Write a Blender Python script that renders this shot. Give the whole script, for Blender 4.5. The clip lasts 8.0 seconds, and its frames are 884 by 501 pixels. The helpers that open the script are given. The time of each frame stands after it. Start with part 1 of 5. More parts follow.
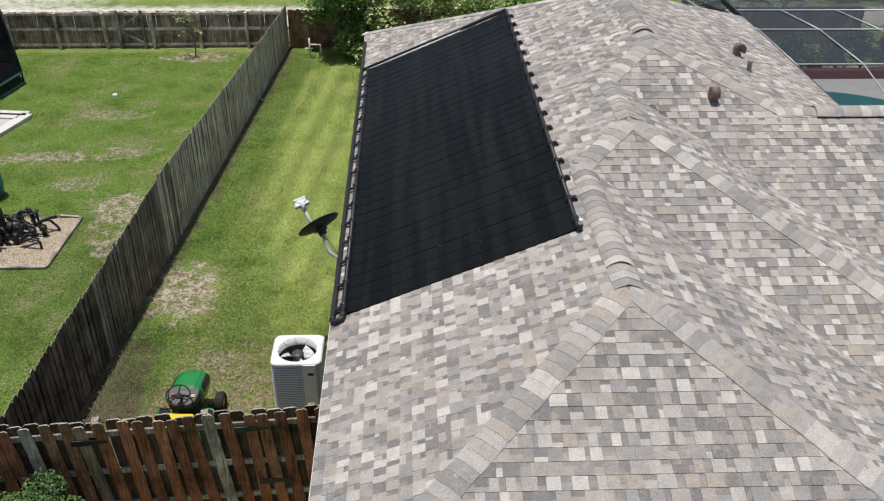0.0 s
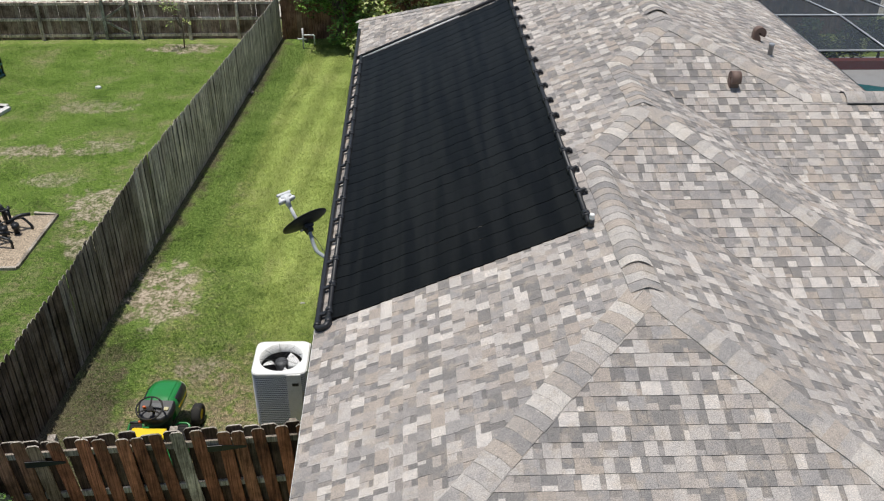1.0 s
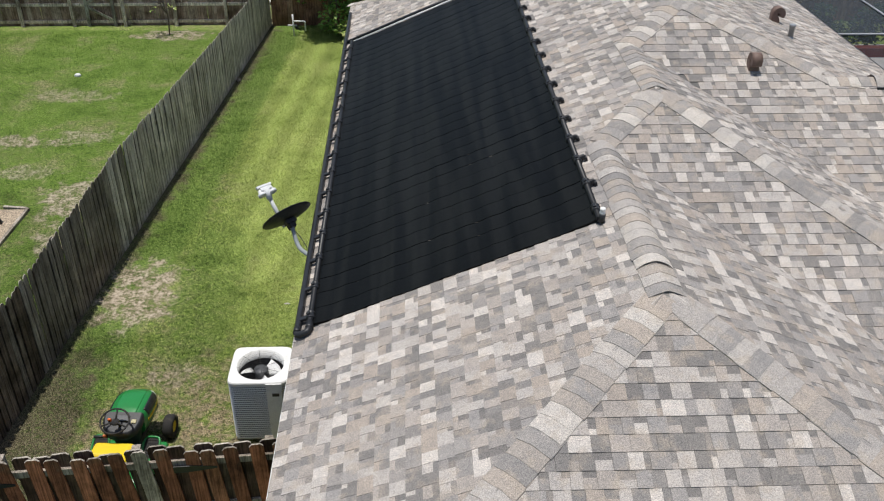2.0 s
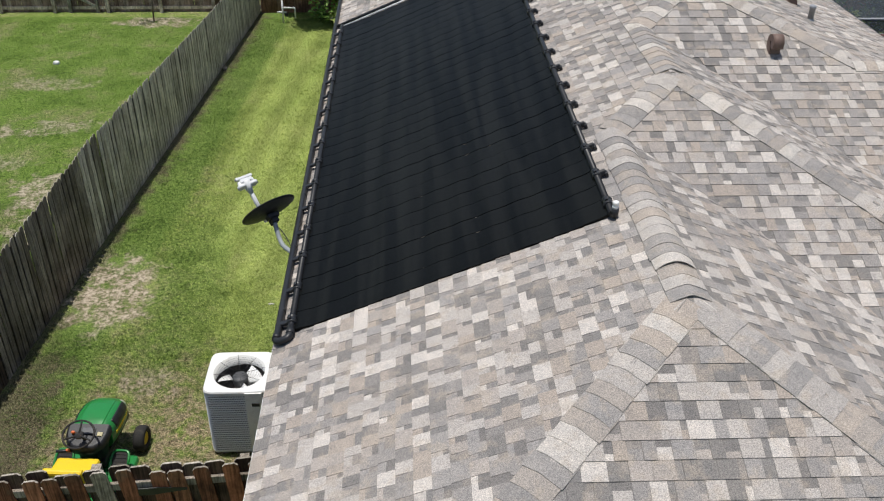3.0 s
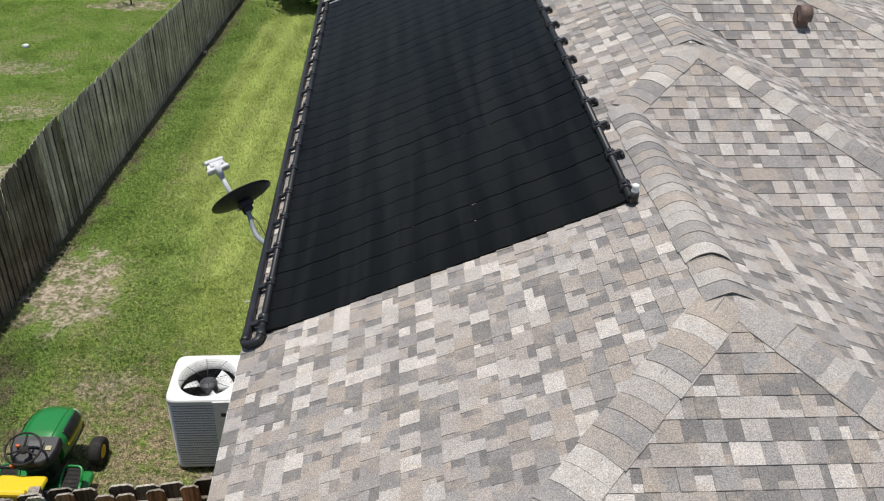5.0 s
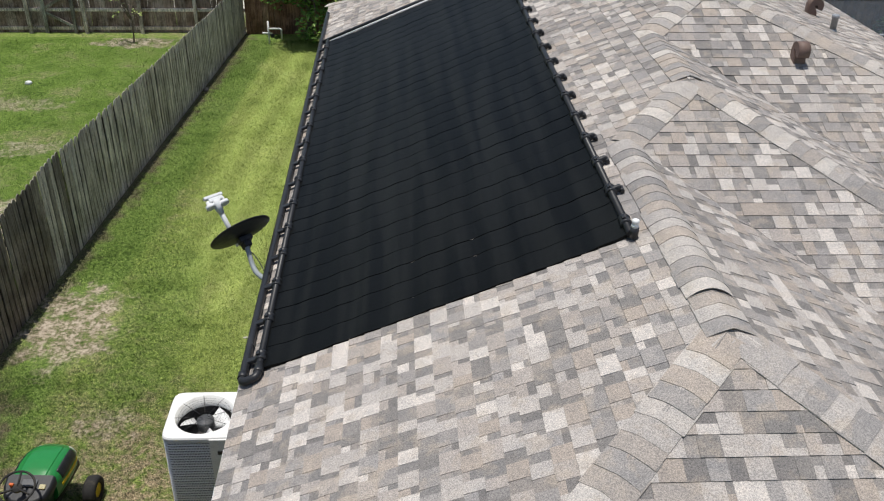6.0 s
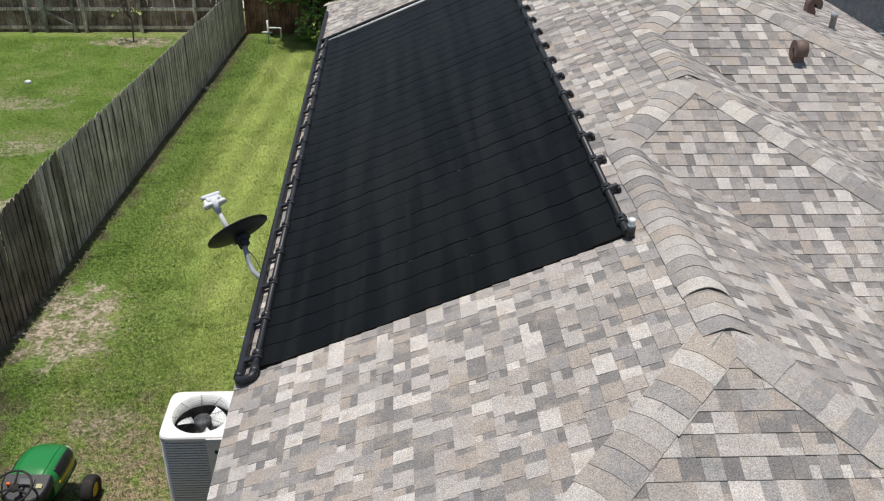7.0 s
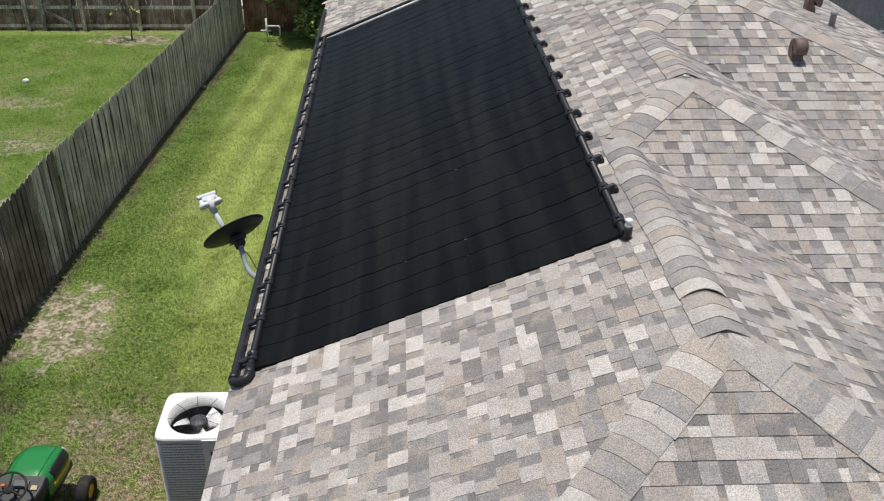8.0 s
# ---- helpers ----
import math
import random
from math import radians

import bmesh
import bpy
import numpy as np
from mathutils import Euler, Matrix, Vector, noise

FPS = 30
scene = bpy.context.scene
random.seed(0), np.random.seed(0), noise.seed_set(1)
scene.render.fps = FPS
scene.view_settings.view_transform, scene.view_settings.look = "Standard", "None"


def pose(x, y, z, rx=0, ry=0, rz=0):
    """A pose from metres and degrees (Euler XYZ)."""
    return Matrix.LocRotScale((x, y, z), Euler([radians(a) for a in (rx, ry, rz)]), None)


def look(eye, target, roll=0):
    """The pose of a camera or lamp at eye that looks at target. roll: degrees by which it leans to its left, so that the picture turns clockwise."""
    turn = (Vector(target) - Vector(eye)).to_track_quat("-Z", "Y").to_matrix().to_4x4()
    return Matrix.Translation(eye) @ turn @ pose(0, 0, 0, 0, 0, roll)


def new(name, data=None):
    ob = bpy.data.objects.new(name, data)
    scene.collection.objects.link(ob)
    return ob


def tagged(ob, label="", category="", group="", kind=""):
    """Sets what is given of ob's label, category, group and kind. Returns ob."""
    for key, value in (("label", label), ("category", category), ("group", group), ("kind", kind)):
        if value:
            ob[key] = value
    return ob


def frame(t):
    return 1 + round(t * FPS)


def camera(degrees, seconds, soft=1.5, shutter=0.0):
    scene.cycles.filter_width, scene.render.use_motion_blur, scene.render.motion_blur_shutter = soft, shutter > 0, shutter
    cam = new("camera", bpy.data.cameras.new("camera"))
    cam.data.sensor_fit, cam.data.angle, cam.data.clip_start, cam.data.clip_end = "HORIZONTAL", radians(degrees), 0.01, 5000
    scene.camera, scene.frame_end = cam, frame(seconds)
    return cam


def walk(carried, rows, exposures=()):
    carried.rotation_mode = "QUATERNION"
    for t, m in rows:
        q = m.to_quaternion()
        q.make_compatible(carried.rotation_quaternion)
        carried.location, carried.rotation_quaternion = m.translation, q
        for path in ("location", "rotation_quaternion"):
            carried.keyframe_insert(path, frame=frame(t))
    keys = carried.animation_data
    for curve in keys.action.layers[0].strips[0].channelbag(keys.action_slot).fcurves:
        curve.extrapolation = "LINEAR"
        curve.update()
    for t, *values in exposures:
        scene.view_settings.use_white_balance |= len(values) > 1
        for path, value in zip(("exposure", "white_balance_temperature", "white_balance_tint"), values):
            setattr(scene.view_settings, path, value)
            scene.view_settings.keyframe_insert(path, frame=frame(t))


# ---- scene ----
cam = camera(53.5, 8.0, 1.2)
PATH = [
    (0, pose(1.090, -7.328, 9.446, 58.15, -0.53, -2.07)),
    (0.5, pose(1.139, -6.870, 9.148, 58.16, -0.47, -2.02)),
    (1, pose(1.196, -6.380, 8.845, 58.11, -0.42, -2.03)),
    (1.5, pose(1.261, -5.917, 8.589, 57.91, -0.39, -2.04)),
    (1.7, pose(1.271, -5.733, 8.479, 57.85, -0.43, -2.07)),
    (2.25, pose(1.293, -5.252, 8.205, 57.61, -0.54, -2.19)),
    (2.8, pose(1.308, -4.833, 7.956, 57.44, -0.69, -2.33)),
    (3, pose(1.317, -4.690, 7.869, 57.40, -0.73, -2.36)),
    (3.5, pose(1.337, -4.377, 7.652, 57.29, -0.82, -2.44)),
    (4, pose(1.336, -4.086, 7.427, 57.18, -1.02, -2.62)),
    (4.2, pose(1.336, -4.023, 7.382, 57.16, -1.06, -2.66)),
    (4.75, pose(1.337, -3.865, 7.267, 57.16, -1.18, -2.78)),
    (5.3, pose(1.345, -3.793, 7.216, 57.85, -1.20, -2.81)),
    (5.5, pose(1.352, -3.788, 7.215, 58.47, -1.18, -2.79)),
    (5.75, pose(1.356, -3.780, 7.213, 59.15, -1.15, -2.77)),
    (6, pose(1.356, -3.779, 7.211, 59.59, -1.14, -2.77)),
    (6.5, pose(1.365, -3.778, 7.203, 59.56, -1.13, -2.75)),
    (7, pose(1.395, -3.772, 7.204, 59.55, -1.11, -2.71)),
    (7.5, pose(1.417, -3.769, 7.197, 59.48, -1.08, -2.69)),
    (8, pose(1.441, -3.717, 7.199, 59.40, -1.03, -2.68)),
]
walk(cam, PATH)

# ---- world, sun, exposure ----
SUN = Vector((-0.09, 0.03, 1.0)).normalized()
world = bpy.data.worlds.new("sky")
scene.world = world
world.use_nodes = True
wn = world.node_tree
sky = wn.nodes.new("ShaderNodeTexSky")
sky.sky_type = "NISHITA"
sky.sun_disc = False
sky.sun_elevation = math.asin(SUN.z)
sky.sun_rotation = math.atan2(SUN.x, SUN.y)
sky.air_density, sky.dust_density = 1.0, 1.5
wn.links.new(sky.outputs[0], wn.nodes["Background"].inputs[0])
wn.nodes["Background"].inputs[1].default_value = 0.10
lamp = bpy.data.lights.new("sun", "SUN")
lamp.energy, lamp.angle, lamp.color = 4.1, radians(0.6), (1.0, 0.96, 0.90)
sun = new("sun", lamp)
sun.matrix_world = look(SUN * 60, (0, 0, 0))
scene.view_settings.exposure = 0.0

# ---- plan of the house roof ----
S, ZE, KH = 0.429, 2.36, 1.0          # pitch of the long slope, eave height, plan angle of the hips
SS = S / KH                           # pitch of the hip ends
W1, W2, W3 = 3.56, 4.38, 5.25         # half widths of the three blocks
Y0, YA, YB = -2.70, 0.34, 2.00        # where each block's hip end starts
YR, KR = 14.6, 0.80                   # far corner and plan angle of the far hip
EX, KE = 9.0, 1.2                              # eave and plan angle of the far long side
VW = 3.72                        # height step of the wing's ridge, in plan
XE = 24.0


def zr(x):
    return ZE + S * x


# ---- materials ----
def material(name, rough=0.8, metal=0.0, spec=0.5):
    m = bpy.data.materials.new(name)
    m.use_nodes = True
    nt = m.node_tree
    b = nt.nodes["Principled BSDF"]
    b.inputs["Roughness"].default_value = rough
    b.inputs["Metallic"].default_value = metal
    b.inputs["Specular IOR Level"].default_value = spec
    return m, nt, b


def node(nt, kind, **values):
    n = nt.nodes.new(kind)
    for key, value in values.items():
        n.inputs[key.replace("_", " ")].default_value = value
    return n


def ramp(nt, source, stops, smooth=True):
    r = nt.nodes.new("ShaderNodeValToRGB")
    r.color_ramp.interpolation = "LINEAR" if smooth else "CONSTANT"
    els = r.color_ramp.elements
    while len(els) < len(stops):
        els.new(0.5)
    for e, (pos, col) in zip(els, stops):
        e.position, e.color = pos, (*col, 1)
    nt.links.new(source, r.inputs[0])
    return r.outputs[0]


def mix(nt, kind, fac, a, b):
    m = nt.nodes.new("ShaderNodeMix")
    m.data_type, m.blend_type = "RGBA", kind
    for socket, value in ((m.inputs[0], fac), (m.inputs[6], a), (m.inputs[7], b)):
        if isinstance(value, bpy.types.NodeSocket):
            nt.links.new(value, socket)
        else:
            socket.default_value = value if isinstance(value, (int, float)) else (*value, 1)
    return m.outputs[2]


def coords(nt, scale=None):
    t = nt.nodes.new("ShaderNodeTexCoord")
    if scale is None:
        return t.outputs["Object"]
    mp = nt.nodes.new("ShaderNodeMapping")
    mp.inputs["Scale"].default_value = scale
    nt.links.new(t.outputs["Object"], mp.inputs[0])
    return mp.outputs[0]


def place_coords(nt):
    return nt.nodes.new("ShaderNodeNewGeometry").outputs["Position"]


def noise_of(nt, vector, scale, detail=4.0, rough=0.6):
    n = node(nt, "ShaderNodeTexNoise", Scale=scale, Detail=detail, Roughness=rough)
    nt.links.new(vector, n.inputs["Vector"])
    return n.outputs["Fac"]


def bump(nt, b, height, strength=0.4, distance=0.01):
    n = node(nt, "ShaderNodeBump", Strength=strength, Distance=distance)
    nt.links.new(height, n.inputs["Height"])
    nt.links.new(n.outputs[0], b.inputs["Normal"])


def stained(name, col, var=0.25, scale=6.0, fine=60.0, rough=0.8, metal=0.0, bump_by=0.2, spec=0.4, dirt=(0.2, 0.17, 0.13), dirt_by=0.25):
    """A painted or plain surface with grain and stains."""
    m, nt, b = material(name, rough, metal, spec)
    pos = coords(nt)
    coarse, grain = noise_of(nt, pos, scale), noise_of(nt, pos, fine, 3)
    lo, hi = tuple(c * (1 - var) for c in col), tuple(min(1, c * (1 + var)) for c in col)
    base = ramp(nt, grain, ((0.3, lo), (0.7, hi)))
    spots = ramp(nt, coarse, ((0.52, (0, 0, 0)), (0.75, (dirt_by, dirt_by, dirt_by))))
    nt.links.new(mix(nt, "MIX", spots, base, dirt), b.inputs["Base Color"])
    bump(nt, b, grain, bump_by, 0.004)
    return m


SHINGLE_STOPS = ((0.0, (0.208, 0.200, 0.192)), (0.10, (0.281, 0.268, 0.257)), (0.24, (0.342, 0.314, 0.288)), (0.37, (0.395, 0.372, 0.349)), (0.50, (0.347, 0.309, 0.273)),
                 (0.58, (0.427, 0.403, 0.379)), (0.70, (0.298, 0.287, 0.278)), (0.80, (0.522, 0.492, 0.459)), (0.91, (0.370, 0.340, 0.314)))
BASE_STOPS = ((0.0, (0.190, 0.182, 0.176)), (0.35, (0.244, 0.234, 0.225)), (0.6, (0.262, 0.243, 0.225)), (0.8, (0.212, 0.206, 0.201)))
CAP_STOPS = ((0.0, (0.255, 0.246, 0.238)), (0.12, (0.375, 0.356, 0.337)), (0.28, (0.378, 0.338, 0.298)), (0.38, (0.300, 0.288, 0.277)), (0.52, (0.490, 0.465, 0.432)), (0.66, (0.340, 0.312, 0.284)), (0.78, (0.425, 0.403, 0.378)), (0.92, (0.285, 0.276, 0.268)))


def shingle_material(name, stops, joined):
    m, nt, b = material(name, 0.92, 0.0, 0.25)
    pick = nt.nodes.new("ShaderNodeNewGeometry").outputs["Random Per Island"] if joined else nt.nodes.new("ShaderNodeObjectInfo").outputs["Random"]
    tone = ramp(nt, pick, stops, False)
    pos = place_coords(nt)
    grit, blotch = noise_of(nt, pos, 105.0, 3, 0.85), noise_of(nt, pos, 9.0, 4)
    grains = ramp(nt, grit, ((0.36, (0.58, 0.58, 0.59)), (0.50, (0.97, 0.96, 0.945)), (0.64, (1.42, 1.40, 1.36))))
    tone = mix(nt, "MULTIPLY", 1.0, tone, grains)
    tone = mix(nt, "MULTIPLY", 0.7, tone, ramp(nt, blotch, ((0.3, (0.84, 0.85, 0.87)), (0.7, (1.12, 1.09, 1.06)))))
    # tan granules gathered in soft clouds within the tabs
    tan = ramp(nt, noise_of(nt, pos, 6.5, 3, 0.55), ((0.53, (0, 0, 0)), (0.66, (0.42, 0.42, 0.42))))
    tone = mix(nt, "MIX", tan, tone, mix(nt, "MULTIPLY", 1.0, grains, (0.398, 0.344, 0.282)))
    wear = ramp(nt, noise_of(nt, pos, 0.5, 4), ((0.35, (0.93, 0.93, 0.94)), (0.65, (1.05, 1.04, 1.03))))
    tone = mix(nt, "MULTIPLY", 1.0, tone, wear)
    nt.links.new(tone, b.inputs["Base Color"])
    bump(nt, b, grit, 0.6, 0.004)
    return m


SHINGLE, SHINGLE_ONE = shingle_material("shingle_joined", SHINGLE_STOPS, True), shingle_material("shingle_single", SHINGLE_STOPS, False)
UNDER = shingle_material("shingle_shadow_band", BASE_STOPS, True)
CAP = shingle_material("cap_shingle", CAP_STOPS, False)
FELT = stained("roof_felt", (0.12, 0.115, 0.11))
STUCCO = stained("stucco", (0.62, 0.55, 0.45), 0.1, 3, 120)
WHITE = stained("white_paint", (0.75, 0.75, 0.73), 0.05, 8, 80, 0.45)
BLACK_PLASTIC = stained("black_plastic", (0.018, 0.019, 0.021), 0.3, 5, 90, 0.42, dirt=(0.06, 0.06, 0.06), dirt_by=0.3)
DARK_STEEL = stained("dark_steel", (0.03, 0.03, 0.032), 0.3, 8, 90, 0.5, 0.3)
GREY_STEEL = stained("galvanised_steel", (0.36, 0.37, 0.38), 0.15, 12, 90, 0.45, 0.6)
PALE_PLASTIC = stained("pale_plastic", (0.70, 0.71, 0.71), 0.06, 15, 90, 0.4)
CONDENSER_GREY = stained("condenser_grey", (0.78, 0.78, 0.76), 0.08, 10, 120, 0.5)
MAST_GREY = stained("mast_grey", (0.27, 0.30, 0.32), 0.1, 12, 90, 0.55)
MOTOR_GREY = stained("motor_grey", (0.075, 0.078, 0.082), 0.2, 14, 90, 0.5, 0.2)
BROWN_METAL = stained("brown_metal", (0.16, 0.105, 0.085), 0.2, 14, 90, 0.6)
GREEN_PAINT = stained("green_paint", (0.018, 0.20, 0.045), 0.12, 6, 120, 0.28, spec=0.6, bump_by=0.03, dirt=(0.06, 0.10, 0.04), dirt_by=0.3)
YELLOW_PAINT = stained("yellow_vinyl", (0.74, 0.53, 0.02), 0.08, 6, 90, 0.4, dirt_by=0.1)
LENS = stained("pale_lens", (0.50, 0.50, 0.42), 0.1, 10, 60, 0.3)
RUBBER = stained("rubber", (0.022, 0.021, 0.020), 0.3, 10, 90, 0.85, dirt=(0.12, 0.10, 0.07), dirt_by=0.4)
CONCRETE = stained("concrete", (0.46, 0.44, 0.41), 0.15, 4, 120, 0.9)
LEAF_STOPS = ((0.0, (0.08, 0.17, 0.03)), (0.5, (0.20, 0.36, 0.06)), (1.0, (0.38, 0.52, 0.12)))


def leaf_material(name, stops=LEAF_STOPS):
    m, nt, b = material(name, 0.55, 0.0, 0.4)
    pick = nt.nodes.new("ShaderNodeNewGeometry").outputs["Random Per Island"]
    nt.links.new(ramp(nt, pick, stops), b.inputs["Base Color"])
    return m


LEAF = leaf_material("leaf")
LEAF_BUSH = leaf_material("bush_leaf", ((0.0, (0.014, 0.04, 0.008)), (0.6, (0.042, 0.10, 0.016)), (1.0, (0.13, 0.22, 0.04))))
LEAF_PALE = leaf_material("leaf_pale", ((0.0, (0.15, 0.22, 0.045)), (0.6, (0.36, 0.43, 0.11)), (1.0, (0.58, 0.58, 0.30))))
LEAF_DARK = leaf_material("leaf_dark", ((0.0, (0.008, 0.022, 0.008)), (1.0, (0.030, 0.055, 0.016))))
PALM_GREEN = leaf_material("palm_frond", ((0.0, (0.10, 0.17, 0.02)), (1.0, (0.24, 0.32, 0.05))))
PALM_SILVER = leaf_material("silver_frond", ((0.0, (0.15, 0.19, 0.17)), (1.0, (0.34, 0.38, 0.35))))
BARK = stained("bark", (0.16, 0.12, 0.09), 0.3, 10, 60, 0.95, bump_by=0.6)


def wood_material(name, stops, single=True, mossy=0.0, stained_by=1.0):
    m, nt, b = material(name, 0.85, 0.0, 0.3)
    pick = nt.nodes.new("ShaderNodeObjectInfo").outputs["Random"] if single else nt.nodes.new("ShaderNodeNewGeometry").outputs["Random Per Island"]
    tone = ramp(nt, pick, stops)
    pos = place_coords(nt)
    mp = nt.nodes.new("ShaderNodeMapping")
    mp.inputs["Scale"].default_value = (60, 60, 2.5)
    nt.links.new(pos, mp.inputs[0])
    grain, stain = noise_of(nt, mp.outputs[0], 1.0, 5, 0.65), noise_of(nt, pos, 2.2, 5, 0.7)
    tone = mix(nt, "MULTIPLY", 1.0, tone, ramp(nt, grain, ((0.36, (0.42, 0.40, 0.39)), (0.5, (0.98, 0.98, 0.98)), (0.64, (1.42, 1.42, 1.42)))))
    tone = mix(nt, "MULTIPLY", stained_by, tone, ramp(nt, stain, ((0.36, (0.42, 0.40, 0.37)), (0.60, (1.15, 1.15, 1.13)))))
    if mossy:
        # lichen that has grown down from the board tops
        up = nt.nodes.new("ShaderNodeSeparateXYZ")
        nt.links.new(pos, up.inputs[0])
        add = nt.nodes.new("ShaderNodeMath")
        add.operation = "MULTIPLY_ADD"
        nt.links.new(noise_of(nt, pos, 5.0, 5, 0.7), add.inputs[0])
        add.inputs[1].default_value = 1.3
        nt.links.new(up.outputs[2], add.inputs[2])
        reach = nt.nodes.new("ShaderNodeMapRange")
        nt.links.new(add.outputs[0], reach.inputs[0])
        for i, v in enumerate((mossy + 0.60, mossy + 1.0, 0.0, 0.6)):
            reach.inputs[i + 1].default_value = v
        tone = mix(nt, "MIX", reach.outputs[0], tone, ramp(nt, grain, ((0.3, (0.045, 0.042, 0.026)), (0.7, (0.21, 0.19, 0.13)))))
    nt.links.new(tone, b.inputs["Base Color"])
    bump(nt, b, grain, 0.5, 0.006)
    return m


GREY_WOOD = wood_material("grey_fence_wood", ((0.0, (0.48, 0.405, 0.345)), (0.5, (0.62, 0.53, 0.465)), (0.9, (0.73, 0.635, 0.56)), (1.0, (0.53, 0.455, 0.395))), stained_by=0.5)
NEAR_WOOD = wood_material("near_fence_wood", ((0.0, (0.118, 0.082, 0.060)), (0.6, (0.165, 0.118, 0.088)), (1.0, (0.225, 0.168, 0.128))))
MID_WOOD = wood_material("mid_fence_wood", ((0.0, (0.190, 0.153, 0.124)), (0.6, (0.258, 0.212, 0.176)), (1.0, (0.345, 0.289, 0.243))), stained_by=0.7)
# Back boards and rails: shade of the gaps put into the wood colour.
SHADE_BOARD = wood_material("gap_shade_grey_wood", ((0.0, (0.050, 0.042, 0.035)), (1.0, (0.085, 0.072, 0.060))))
BROWN_WOOD = wood_material("brown_fence_wood", ((0.0, (0.27, 0.18, 0.145)), (0.6, (0.37, 0.255, 0.21)), (1.0, (0.48, 0.375, 0.32))))
REAR_WOOD = wood_material("warm_fence_wood", ((0.0, (0.30, 0.155, 0.10)), (0.6, (0.40, 0.215, 0.14)), (1.0, (0.46, 0.30, 0.21))))
PALE_RAIL = wood_material("pale_rail_wood", ((0.0, (0.72, 0.59, 0.50)), (1.0, (0.78, 0.67, 0.58))))
RED_WOOD = wood_material("red_fence_wood", ((0.0, (0.25, 0.098, 0.053)), (0.5, (0.45, 0.168, 0.088)), (0.78, (0.31, 0.150, 0.086)), (0.90, (0.30, 0.21, 0.14)), (0.94, (0.46, 0.40, 0.32)), (1.0, (0.52, 0.45, 0.36))), mossy=1.72)
# Boards behind the front row, darkened to stand in for gap shade.
SHADE_WOOD = wood_material("gap_shade_red_wood", ((0.0, (0.068, 0.038, 0.027)), (0.6, (0.105, 0.060, 0.042)), (1.0, (0.145, 0.108, 0.080))))
SUNLIT_GRAIN = wood_material("sunlit_end_grain", ((0.0, (0.25, 0.225, 0.185)), (1.0, (0.47, 0.43, 0.37))), stained_by=0.6)
RAIL_WOOD = wood_material("weathered_rail_wood", ((0.0, (0.30, 0.26, 0.22)), (1.0, (0.46, 0.42, 0.36))))


